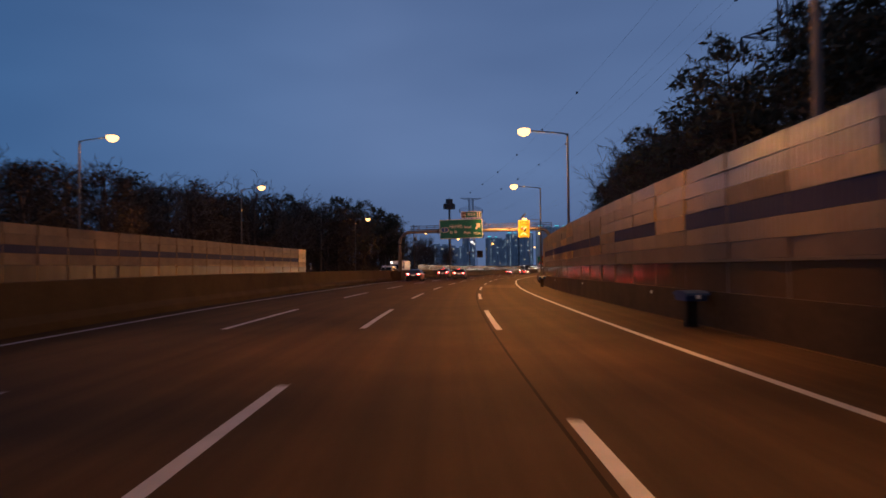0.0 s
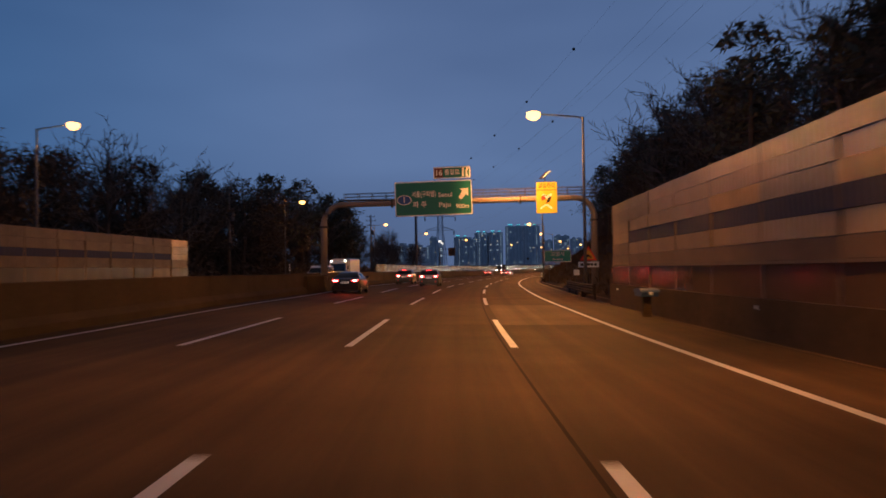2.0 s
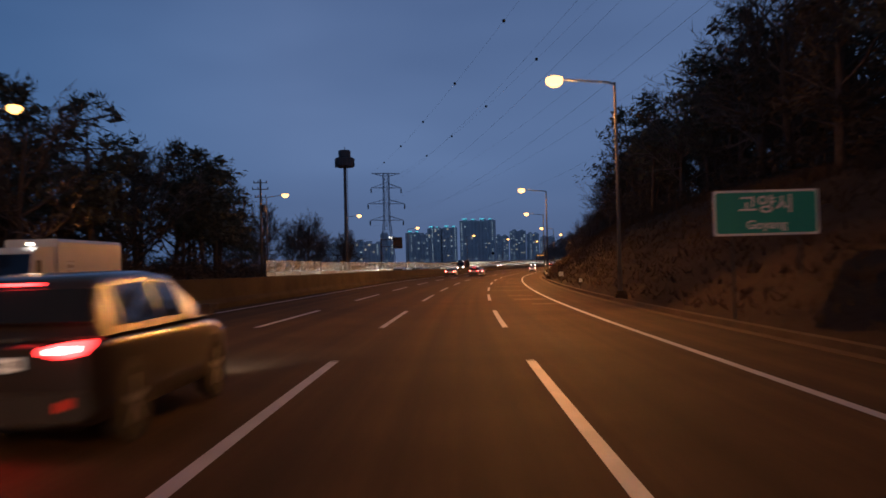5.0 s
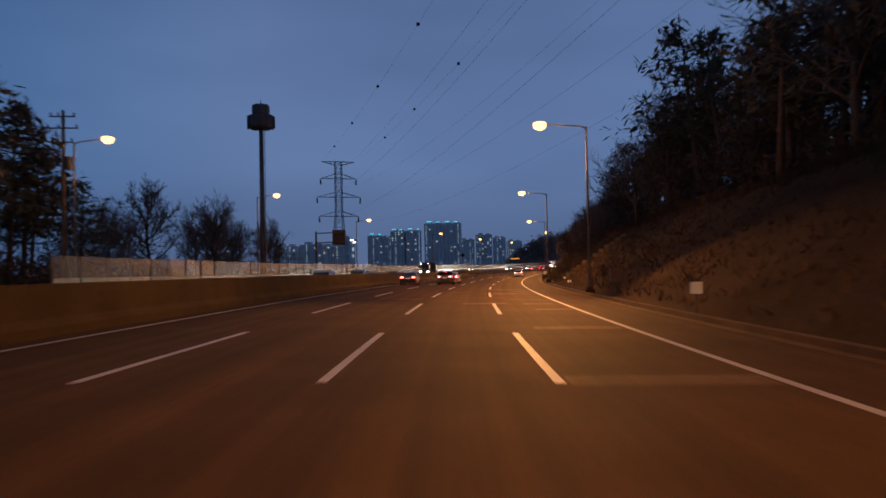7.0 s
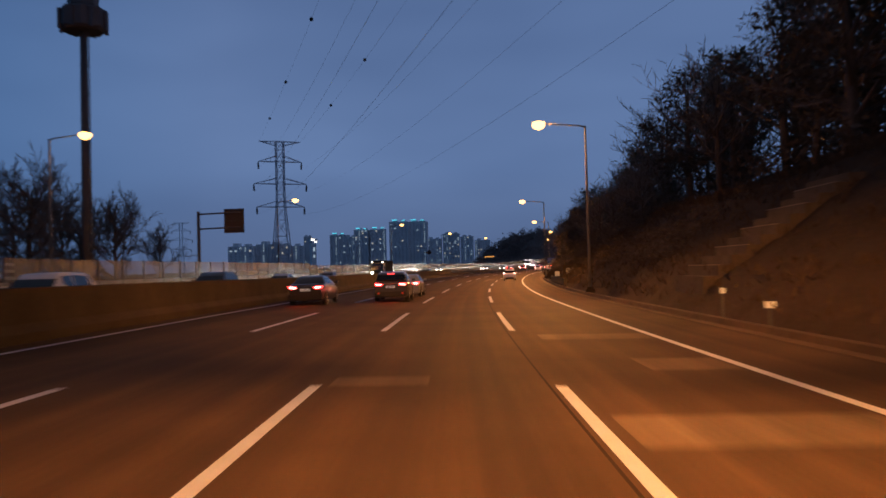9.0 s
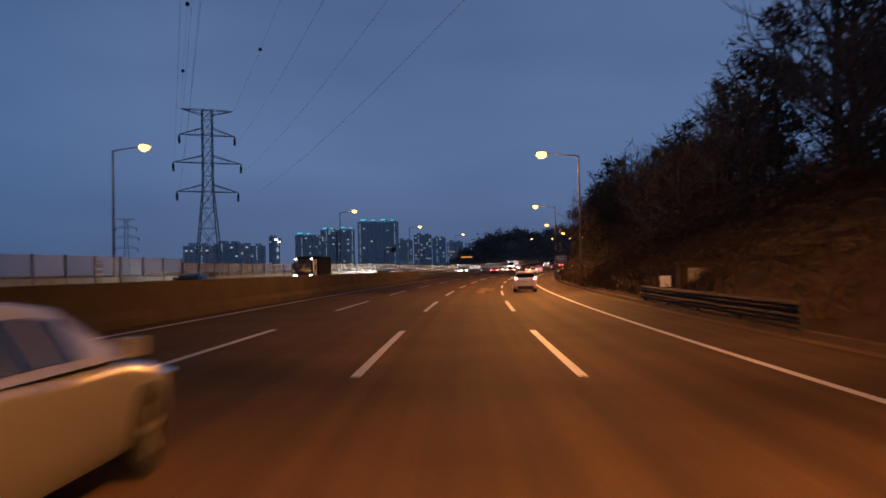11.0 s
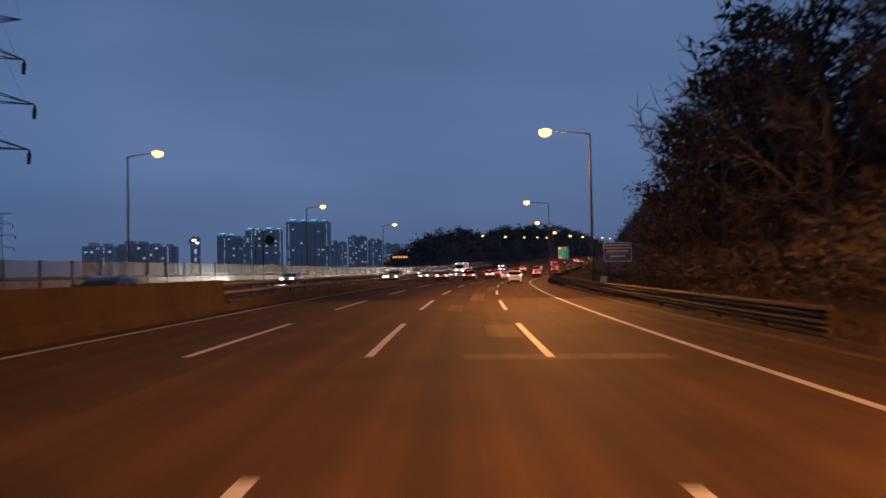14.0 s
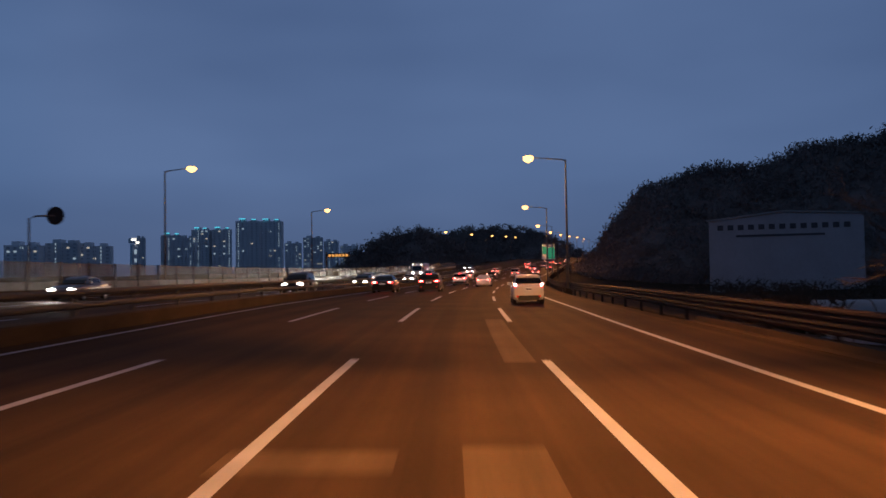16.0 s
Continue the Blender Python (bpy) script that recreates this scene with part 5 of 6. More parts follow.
def cards(sh, rnd, c, rx, ry, rz, n, size):
    """A clump: a few broad leaves inside, many thin sprays and twigs towards the outside."""
    for i in range(n):
        inner = i % 4 == 0
        while True:
            q = Vector((rnd.uniform(-1, 1), rnd.uniform(-1, 1), rnd.uniform(-1, 1)))
            if 0.25 < q.length < 1:
                break
        if inner:
            q *= 0.72
        p = c + Vector((q.x * rx, q.y * ry, q.z * rz))
        u = Vector((rnd.uniform(-1, 1), rnd.uniform(-1, 1), rnd.uniform(-0.7, 0.7))).normalized()
        if not inner:
            u = (u + q * 0.8 + Vector((0, 0, 0.25))).normalized()
        w = u.cross(Vector((rnd.uniform(-1, 1), rnd.uniform(-1, 1), rnd.uniform(-1, 1)))).normalized()
        k = size * rnd.uniform(0.6, 1.3) * (1.55 if inner else 1.35)
        g = 0.38 if inner else 0.13
        b = len(sh.v)
        sh.v += [tuple(p - u * k), tuple(p - w * k * g), tuple(p + u * k * 1.1), tuple(p + w * k * g)]
        sh.f.append((b, b + 1, b + 2, b + 3))


def pine_tree(seed, height):
    rnd = random.Random(seed)
    trunk, crown = Shape(), Shape()
    lean = Vector((rnd.uniform(-0.06, 0.06), rnd.uniform(-0.06, 0.06), 1))
    trunk.tube([(0, 0, -0.3), lean * (height * 0.5), lean * (height * 0.93)], [height * 0.020, height * 0.013, 0.03], 8)
    levels = 9
    for i in range(levels):
        f = 0.38 + 0.60 * i / (levels - 1)
        reach = height * 0.34 * (1 - 0.62 * (i / (levels - 1)) ** 2) * rnd.uniform(0.7, 1.15)
        for j in range(5 if i < 6 else 3):
            a = rnd.uniform(0, 2 * math.pi)
            r = reach * rnd.uniform(0.5, 1.1)
            base, tip = lean * (height * f), lean * (height * f) + Vector((math.cos(a) * r, math.sin(a) * r, r * rnd.uniform(-0.05, 0.3)))
            trunk.tube([base, tip], [0.05, 0.015], 4, cap=False)
            cards(crown, rnd, base.lerp(tip, 0.72), r * 0.5 + 0.3, r * 0.5 + 0.3, 0.34 + 0.035 * height, 46, 0.22)
    return trunk, crown


def leafy_tree(seed, height):
    rnd = random.Random(seed)
    trunk, crown = bare_tree(seed, height, 0.5, 2)
    crown = Shape()
    for i in range(22):
        a, f = rnd.uniform(0, 2 * math.pi), rnd.uniform(0.14, 0.95)
        r = height * 0.24 * math.sin(math.pi * min(0.95, f)) * rnd.uniform(0.4, 1.25)
        cards(crown, rnd, Vector((math.cos(a) * r, math.sin(a) * r, f * height)), height * 0.13, height * 0.13, height * 0.085, 130, 0.132)
    return trunk, crown


def tree_thing(m, kind, shapes, crown_mat, label):
    e = thing("tree", m, label, "tree")
    part("trunk", shapes[0], M_BARK, e, smooth=True)
    part("crown", shapes[1], crown_mat, e)
    return e


L_BROAD = "broad bare tree with a full round crown of twigs"
L_BARE, L_PINE, L_LEAF = "bare winter tree with fine dark twigs", "dark pine with ragged layered boughs", "dark evergreen tree with a dense uneven crown"
stock = {"bare": [], "pine": [], "leaf": [], "broad": []}
KINDS = {"broad": (lambda k: bare_tree(25 + k, 10.0, 0.62, 4, (0, 9, 6, 5), 13, 0.52), M_TWIG, L_BROAD), "bare": (lambda k: bare_tree(10 + k, 10.0, 0.5 + 0.06 * k), M_TWIG, L_BARE), "pine": (lambda k: pine_tree(40 + k, 11.0), M_PINE, L_PINE), "leaf": (lambda k: leafy_tree(70 + k, 9.5), M_LEAF, L_LEAF)}


def plant(kind, s, d, size, rnd, sink=0.3):
    """Copies one of three trees of the kind to (s, d), scaled, on the ground there."""
    v = at(s, d)
    z = float(lie(np.array([s]), np.array([d]))[0])
    m = pose(v.x, v.y, z - sink * size, rnd.uniform(-3, 3), rnd.uniform(-3, 3), rnd.uniform(0, 360))
    k = rnd.randrange(3)
    while len(stock[kind]) <= k:
        stock[kind].append(None)
    group = "trees on the slope" if d > 0 else "trees beyond the oncoming lanes"
    if stock[kind][k] is None:
        make, material, label = KINDS[kind]
        ob = tree_thing(m, kind, make(k), material, label)
        stock[kind][k] = ob
    else:
        ob = copy_thing(stock[kind][k], m)
    ob.scale = (size * rnd.uniform(0.9, 1.1), size * rnd.uniform(0.9, 1.1), size)
    tagged(ob, group=group)
    return ob


def thicket(name, label, spans, count, seed, tall, wide=1.5, per=34, leaf=0.24):
    """Undergrowth along the foot of the woods, as one mass of twigs and leaves."""
    rnd2 = random.Random(seed)
    e = thing(name, Matrix.Identity(4), label, "undergrowth", kind="stuff")
    sh = Shape()
    for _ in range(count):
        s0, s1, d0, d1 = rnd2.choice(spans)
        s, d = rnd2.uniform(s0, s1), d0 + (d1 - d0) * rnd2.random() ** 1.6
        v = at(s, d)
        c = Vector((v.x, v.y, float(lie(np.array([s]), np.array([d]))[0])))
        k = tall * rnd2.uniform(0.5, 1.2)
        cards(sh, rnd2, c + Vector((0, 0, k * 0.42)), wide, wide, k * 0.55, per, leaf)
    part("foliage", sh, M_LEAF, e)


rnd = random.Random(5)
# wooded slope beside the shoulder
for row, (d, gap) in enumerate(((26, 6.4), (32, 7.4), (40, 9.5), (50, 13))):
    s = 38 + rnd.uniform(0, 5)
    while s < 378:
        dd = d + rnd.uniform(-2.5, 3)
        if row > 2 and not 190 < s < 345 or s > 368 and row > 1:
            s += gap
            continue
        if s < 85:
            kind, size = rnd.choice(("pine", "pine", "leaf", "leaf")), rnd.uniform(1.25, 1.5)
        elif s < 285:
            kind, size = rnd.choice(("leaf", "leaf", "bare", "pine")), rnd.uniform(1.35, 1.8) * (0.86 if s < 125 else 1.0)
        else:
            kind, size = rnd.choice(("bare", "bare", "leaf", "pine")), rnd.uniform(1.15, 1.5) * (1.12 if s < 322 else 1.0)
        plant(kind, s, dd, size, rnd)
        s += gap * rnd.uniform(0.7, 1.3)
for s, d, kind, size in ((306, 20, "bare", 0.75), (312, 22, "bare", 0.85), (318, 18, "bare", 0.8), (326, 21, "bare", 0.95), (334, 18, "bare", 0.82), (339, 22, "bare", 1.0), (343, 20, "leaf", 0.85), (350, 18, "bare", 0.95), (356, 21, "pine", 0.9), (361, 18, "leaf", 0.9), (367, 20, "bare", 1.2), (373, 17, "leaf", 0.9), (380, 20, "leaf", 0.85), (386, 18, "bare", 0.9), (392, 22, "leaf", 0.7)):
    plant(kind, s, d, size, rnd)
thicket("undergrowth", "dark tangled undergrowth among the trees on the slope", ((20, 88, 24, 44), (88, 300, 25, 48), (88, 300, 25, 48)), 1100, 21, 3.4)
thicket("undergrowth", "fine brown twigs and brush on the steep slope", ((300, 384, 16, 34),), 400, 26, 3.2, 1.5, 85, 0.13)
for s, d, kind, size in ((363, 14.5, "leaf", 0.95), (367, 17, "leaf", 1.15), (371, 14.5, "bare", 1.0), (374, 19, "leaf", 1.25), (377, 15, "leaf", 0.95), (381, 17.5, "pine", 1.1), (384, 15, "leaf", 1.2), (388, 17, "leaf", 1.5), (392, 19.5, "pine", 1.5), (390, 14.5, "leaf", 0.95), (394, 20, "bare", 1.6), (388, 22, "bare", 1.7), (395, 16.5, "leaf", 1.35), (400, 20.5, "bare", 1.5), (398, 15, "leaf", 0.9), (403, 19.5, "leaf", 1.0), (408, 20, "leaf", 0.8), (412, 22, "leaf", 0.9), (415, 19.5, "bare", 1.2), (424, 22.5, "bare", 1.3), (430, 25, "leaf", 1.1), (436, 30, "leaf", 1.2), (427, 28, "leaf", 1.0), (419, 23.5, "leaf", 0.75), (369, 22, "bare", 1.35), (379, 23, "bare", 1.2), (365, 25, "pine", 1.3)):
    plant(kind, s, d, size, rnd)
thicket("undergrowth", "low dark brown scrub on the slope above the shoulder", ((262, 300, 13, 20), (294, 345, 12.2, 19)), 300, 29, 0.5, 0.9, 60, 0.08)
thicket("undergrowth", "low dark shrubs on the lower ground before the hall", ((426, 480, 32, 50), (440, 452, 20, 24), (450, 500, 24, 40)), 150, 28, 3.2, 1.8, 40, 0.26)
thicket("undergrowth", "dark bushes along the foot of the pale hall", ((535, 582, 44, 78),), 150, 34, 3.4, 2.0, 45, 0.26)
thicket("undergrowth", "dense dark shrubs behind the guard rail", ((358, 399, 12.2, 24),), 170, 27, 3.2, 1.5, 95, 0.12)
# woods beyond the oncoming lanes
for d, gap in ((-34, 5.2), (-41, 5.6), (-49, 11)):
    s = 44 + rnd.uniform(0, 6)
    while s < 226:
        kind = rnd.choice(("leaf", "leaf", "leaf", "bare")) if s < 170 else rnd.choice(("bare", "pine", "leaf", "leaf"))
        size = np.interp(s, [0, 60, 130, 200], [1.0, 1.2, 1.55, 1.6]) * rnd.uniform(0.92, 1.08)
        plant(kind, s, d + rnd.uniform(-2.5, 2.5), float(size), rnd)
        s += gap * rnd.uniform(0.75, 1.3)
for s, d, kind, size in ((230, -39, "pine", 1.7), (237, -43, "leaf", 1.75), (243, -41, "pine", 1.6), (249, -44, "pine", 1.3), (255, -42, "pine", 1.1), (236, -38, "pine", 1.5), (262, -47, "broad", 0.9), (268, -44, "broad", 0.95), (275, -49, "broad", 1.15), (289, -50, "broad", 1.65), (298, -43.5, "broad", 1.5), (305, -50, "broad", 1.2), (316, -51, "broad", 1.4), (324, -42, "broad", 0.85), (301, -36, "broad", 1.1), (312, -46, "broad", 1.15), (296, -36.5, "leaf", 0.4), (305, -37, "leaf", 0.45), (295, -38, "leaf", 0.5), (288, -39, "leaf", 0.42)):
    plant(kind, s, d, size, rnd)
thicket("undergrowth", "dark undergrowth below the trees beyond the oncoming lanes", ((-25, 130, -31, -52), (126, 235, -30, -52), (170, 235, -50, -62)), 1150, 22, 4.4)
thicket("far_woods", "dark woods filling the ground behind the nearer trees", ((-10, 90, 52, 82), (90, 330, 52, 84), (90, 330, 52, 84), (-25, 225, -52, -70), (-25, 225, -52, -76), (-25, 225, -52, -70)), 600, 23, 14.5, 3.5, 130, 0.44)
thicket("far_woods", "low dark brush behind the trees beyond the oncoming lanes", ((185, 330, -54, -76),), 300, 33, 6.0, 2.2, 60, 0.32)


def dry_grass():
    rnd2 = random.Random(31)
    e = thing("dry_grass", Matrix.Identity(4), "tufts of dry brown grass on the slope", "grass", kind="stuff")
    sh = Shape()
    for n in range(15000):
        s, d = rnd2.uniform(86, 392) if n < 11000 else rnd2.uniform(288, 352), 10.9 + 9.5 * rnd2.random() ** 1.1
        crest = rnd2.random() < 0.3
        if crest:
            d = 20.2 + rnd2.gauss(0, 0.45)
        if s > 300:
            d = 10.9 + (d - 10.9) * 0.7
        v = at(s, d)
        z = float(lie(np.array([s]), np.array([d]))[0])
        for _ in range(4):
            a, h, w = rnd2.uniform(0, 6.28), rnd2.uniform(0.12, 0.40) * (2.0 if crest else 1.0), rnd2.uniform(0.02, 0.06)
            x, y = v.x + rnd2.gauss(0, 0.25), v.y + rnd2.gauss(0, 0.25)
            b = len(sh.v)
            lx, ly = rnd2.gauss(0, 0.2), rnd2.gauss(0, 0.2)
            sh.v += [(x - w * math.cos(a), y - w * math.sin(a), z - 0.05), (x + w * math.cos(a), y + w * math.sin(a), z - 0.05), (x + lx, y + ly, z + h)]
            sh.f.append((b, b + 1, b + 2))
    part("blades", sh, M_GRASS, e)


dry_grass()


# ---- distance: towers, hills, pylons ----
WIN = []
for m_pane in (M_PANE_D, M_PANE_C, M_PANE_L):
    pair = []
    for wide in (2.3, 0.9):
        me = Shape().box(0, 0, 0, wide, 0.1, 1.5).mesh("window")
        me.materials.append(m_pane)
        pair.append(me)
    WIN.append(pair)


def tower_block(x, y, w, dep, h, yaw, roof=True, lit=0.13, seed=0, label="tall grey apartment tower with some lit windows"):
    rnd2 = random.Random(seed)
    e = thing("apartment_tower", pose(x, y, -2, 0, 0, yaw), label, "apartment building", "apartment towers")
    body = Shape().box(0, 0, h / 2, w, dep, h)
    body.box(-w * 0.22, 0, h + 1.6, w * 0.26, dep * 0.6, 3.2).box(w * 0.25, 0, h + 1.2, w * 0.22, dep * 0.6, 2.4)
    for k in (-0.5, 0, 0.5):
        body.box(w * k, -dep / 2 - 0.4, h / 2, 0.9, 1.0, h)
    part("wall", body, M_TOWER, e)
    cols, rows = max(3, int(w / 4.6)), int(h / 3.0)
    stair = rnd2.randrange(cols)
    for c in range(cols):
        for r in range(rows):
            cx, cz = -w / 2 + (c + 0.5) * w / cols, 2.0 + r * 3.0
            k = rnd2.random()
            kind = 1 if (c == stair and k < 0.7) else (2 if k < lit * 0.5 else 1 if k < lit else 0)
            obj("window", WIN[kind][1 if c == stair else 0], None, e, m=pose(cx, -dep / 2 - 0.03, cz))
    if roof:
        part("roof_lights", Shape().box(-w * 0.22, -dep / 2 - 0.2, h + 2.6, w * 0.28, 0.3, 1.0).box(w * 0.28, -dep / 2 - 0.2, h + 1.9, w * 0.2, 0.3, 0.8), M_ROOFLIGHT, e, "cyan light strip along the roof")
    return e


for k, (x, y, w, h, roof) in enumerate((
    (84, 1414, 22.8, 57.2, True),
    (102, 1413, 15.0, 54.3, False),
    (119, 1412, 20.0, 63.8, True),
    (142, 1411, 22.8, 64.3, True),
    (173, 1408, 27.1, 74.6, True),
    (201, 1405, 26.4, 74.4, True),
    (269, 1668, 25.2, 58.6, False),
    (300, 1662, 29.7, 67.1, False),
    (328, 1657, 21.6, 61.3, False),
    (45, 1684, 12.6, 67.8, False),
    (-35, 1127, 26.0, 34.2, False),
    (-5, 1131, 26.0, 36.0, False),
    (18, 1132, 24.9, 33.5, False),
    (366, 1700, 28.0, 55.7, False),
)):
    tower_block(x, y, w, 16.0, h, -6 - 7 * (k % 3), roof, 0.07 + 0.035 * (k % 4), 100 + k)



def pylon(m, h, label):
    e = thing("pylon", m, label, "electricity pylon")
    mast = Shape()
    b, t = h * 0.075, h * 0.028
    zs = [0, 0.16, 0.30, 0.42, 0.52, 0.61, 0.70, 0.78, 0.86, 0.94, 1.0]
    wd = [b * (1 - min(1, z / 0.55)) + t * min(1, z / 0.55) for z in zs]
    cor = [[Vector((sx * q, sy * q, z * h)) for sx, sy in ((1, 1), (-1, 1), (-1, -1), (1, -1))] for z, q in zip(zs, wd)]
    r = 0.0032 * h
    for i in range(len(zs) - 1):
        for k in range(4):
            mast.tube([cor[i][k], cor[i + 1][k]], r, 4)
            mast.tube([cor[i][k], cor[i + 1][(k + 1) % 4]], r * 0.55, 3)
            mast.tube([cor[i][(k + 1) % 4], cor[i + 1][k]], r * 0.55, 3)
            mast.tube([cor[i + 1][k], cor[i + 1][(k + 1) % 4]], r * 0.5, 3)
    part("mast", mast, M_PYLON, e, "grey steel lattice mast")
    for z, half in ((0.516, 7.55), (0.686, 8.35), (0.85, 6.85), (1.0, 6.5)):
        half *= h / 43
        ar = part("cross_arm", Shape().tube([(-t, 0, z * h), (t, 0, z * h)], r * 0.7, 4), M_PYLON, e)
        for sx in (1, -1):
            up = z * h + (0.0 if z == 1.0 else h * 0.045)
            lo = z * h - (h * 0.03 if z == 1.0 else 0.0)
            tip = Vector((sx * half, 0, z * h))
            for sy in (1, -1):
                for q in (up, lo):
                    part("strut", Shape().tube([Vector((sx * t * 0.8, sy * t, q)), tip], r * 0.7, 4), M_PYLON, ar)
            for q in (0.3, 0.55, 0.8):
                a, b2 = Vector((sx * t, 0, up)).lerp(tip, q), Vector((sx * t, 0, lo)).lerp(tip, q)
                part("strut", Shape().tube([a, b2], r * 0.4, 3), M_PYLON, ar)
        if z < 1:
            for sx in (1, -1):
                part("insulator", Shape().tube([(sx * half, 0, z * h), (sx * half, 0, z * h - 0.9), (sx * half * 0.99, 0, z * h - 2.3)], [0.1, 0.32, 0.28], 8), M_DARKSTEEL, ar)
    return e


PY1, PY2 = Vector((16.0, 478.0, 0.4)), Vector((54.8, 127.5, 13.0))
pylon(pose(*PY1, 0, 0, 12), 42.8, "grey lattice electricity pylon with three pairs of arms")
pylon(pose(*PY2, 0, 0, 8), 47.0, "grey lattice electricity pylon on the wooded hill")
pylon(pose(-70, 905, 0, 0, 0, 10), 45.0, "distant grey electricity pylon")


def cable(a, b, sag, balls, label):
    e = thing("power_cable", Matrix.Identity(4), label, "power cable", "power cables")
    pts = [a.lerp(b, t) + Vector((0, 0, -4 * sag * t * (1 - t))) for t in np.linspace(0, 1, 33)]
    part("wire", Shape().tube(pts, 0.015, 4), M_BLACK, e)
    for t in balls:
        p = a.lerp(b, t) + Vector((0, 0, -4 * sag * t * (1 - t)))
        me = bpy.data.meshes.new("marker_ball")
        bm = bmesh.new()
        bmesh.ops.create_uvsphere(bm, u_segments=12, v_segments=8, radius=0.34, matrix=Matrix.Translation(p))
        bm.to_mesh(me)
        bm.free()
        obj("marker_ball", me, M_BLACK, e, "dark aircraft marker ball")


def arm_tip(foot, h, yaw, half, z, drop):
    a = radians(yaw)
    return foot + Vector((half * h / 43 * math.cos(a), half * h / 43 * math.sin(a), z * h - drop))


for z, half in ((0.516, 7.55), (0.686, 8.35), (0.85, 6.85)):
    for sx in (1, -1):
        cable(arm_tip(PY1, 42.8, 12, sx * half, z, 2.3), arm_tip(PY2, 47, 8, sx * half, z, 2.3), 9.0, (), "thin dark overhead power cable")
for sx in (1, -1):
    cable(arm_tip(PY1, 42.8, 12, sx * 6.5, 1.0, 0.0), arm_tip(PY2, 47, 8, sx * 6.5, 1.0, 0.0), 6.5, (0.12, 0.24, 0.36, 0.48, 0.60, 0.72) if sx < 0 else (0.18, 0.30, 0.42, 0.54), "thin ground wire with dark marker balls")


def telecom_mast():
    v = at(286, -31.2)
    z0 = float(lie(np.array([286.0]), np.array([-31.2]))[0])
    e = thing("telecom_mast", pose(v.x, v.y, z0 - 0.2, 0, 0, turn(286)), "tall dark telecom mast with a two-tier head", "mast")
    part("footing", Shape().box(0, 0, 0.3, 2.2, 2.2, 1.0), M_CONC, e)
    pole = Shape().tube([(0, 0, 0.5), (0, 0, 12), (0, 0, 23.6)], [0.42, 0.36, 0.30], 14)
    part("pole", pole, M_DARKSTEEL, e, smooth=True)
    lad = Shape()
    for sx in (0.26, 0.62):
        lad.box(sx, -0.3, 12.0, 0.07, 0.07, 23)
    for k in range(38):
        lad.box(0.44, -0.3, 0.9 + k * 0.6, 0.36, 0.05, 0.05)
    part("ladder", lad, M_DARKSTEEL, e)

    def drum(r, z0, z1):
        sh = Shape()
        a = [2 * math.pi * (k + 0.5) / 8 for k in range(8)]
        sh.loft([[(q * math.cos(t), q * math.sin(t), z) for t in a] for z, q in ((z0, r * 0.86), (z0 + 0.25, r), (z1 - 0.2, r), (z1, r * 0.9))])
        return sh

    hd = part("head", drum(2.05, 23.3, 25.3), M_DARKSTEEL, e, "dark octagonal antenna housing")
    part("upper_head", drum(1.3, 25.3, 26.9), M_DARKSTEEL, hd)
    part("finial", Shape().tube([(0, 0, 26.8), (0, 0, 27.6)], 0.06, 6), M_DARKSTEEL, hd)
    for k in range(8):
        a = 2 * math.pi * k / 8
        part("antenna", Shape().box(2.0 * math.cos(a), 2.0 * math.sin(a), 24.2, 0.25, 0.25, 1.7), M_DARKSTEEL, hd)


telecom_mast()


M_UPOLE = mat("weathered pole concrete", (0.17, 0.145, 0.12), rough=0.85, var=0.25, scale=0.8, bump=0.1, spec=0.1)


def utility_pole(s, d, h, label):
    v = at(s, d)
    e = thing("utility_pole", pose(v.x, v.y, float(lie(np.array([s]), np.array([d]))[0]) - 0.3, 0, 0, turn(s) + 10), label, "utility pole")
    part("pole", Shape().tube([(0, 0, 0), (0, 0, h)], [0.22, 0.13], 12), M_UPOLE, e, smooth=True)
    for z, w in ((h - 0.5, 1.9), (h - 1.4, 2.3), (h - 2.5, 1.6)):
        arm = part("cross_arm", Shape().box(0, -0.18, z, w, 0.1, 0.1), M_STEEL, e)
        for x in (-w / 2 + 0.1, -0.3, w / 2 - 0.1):
            part("insulator", Shape().tube([(x, -0.18, z + 0.05), (x, -0.18, z + 0.15), (x, -0.18, z + 0.32)], [0.05, 0.08, 0.04], 8), M_CONC, arm)
    part("transformer", Shape().tube([(0.38, 0, h - 4.6), (0.38, 0, h - 3.6)], 0.3, 12), M_DARKSTEEL, e)


utility_pole(228.9, -29.0, 14.6, "grey concrete utility pole with cross arms")
utility_pole(150.0, -30.5, 13.0, "concrete utility pole before dark trees")


def cantilever_sign(s, d):
    e = thing("cantilever_sign", spot(s, d, 0), "steel cantilever sign seen from behind, beside the oncoming lanes", "road sign")
    part("post", Shape().tube([(0, 0, -0.3), (0, 0, 8.3)], [0.2, 0.17], 12), M_DARKSTEEL, e)
    for z in (6.4, 8.0):
        part("arm", Shape().tube([(0, 0, z), (4.6, 0, z + 0.1)], 0.09, 8), M_DARKSTEEL, e)
    b = part("board", Shape().box(3.9, 0.14, 7.2, 2.2, 0.08, 2.6), mat("dark brown board", (0.07, 0.05, 0.04), rough=0.8, var=0.3, scale=2, bump=0.1), e, "back of a dark brown board")
    for z in (6.3, 7.2, 8.1):
        part("stiffener", Shape().box(3.9, 0.06, z, 2.1, 0.06, 0.08), M_STEEL, b)


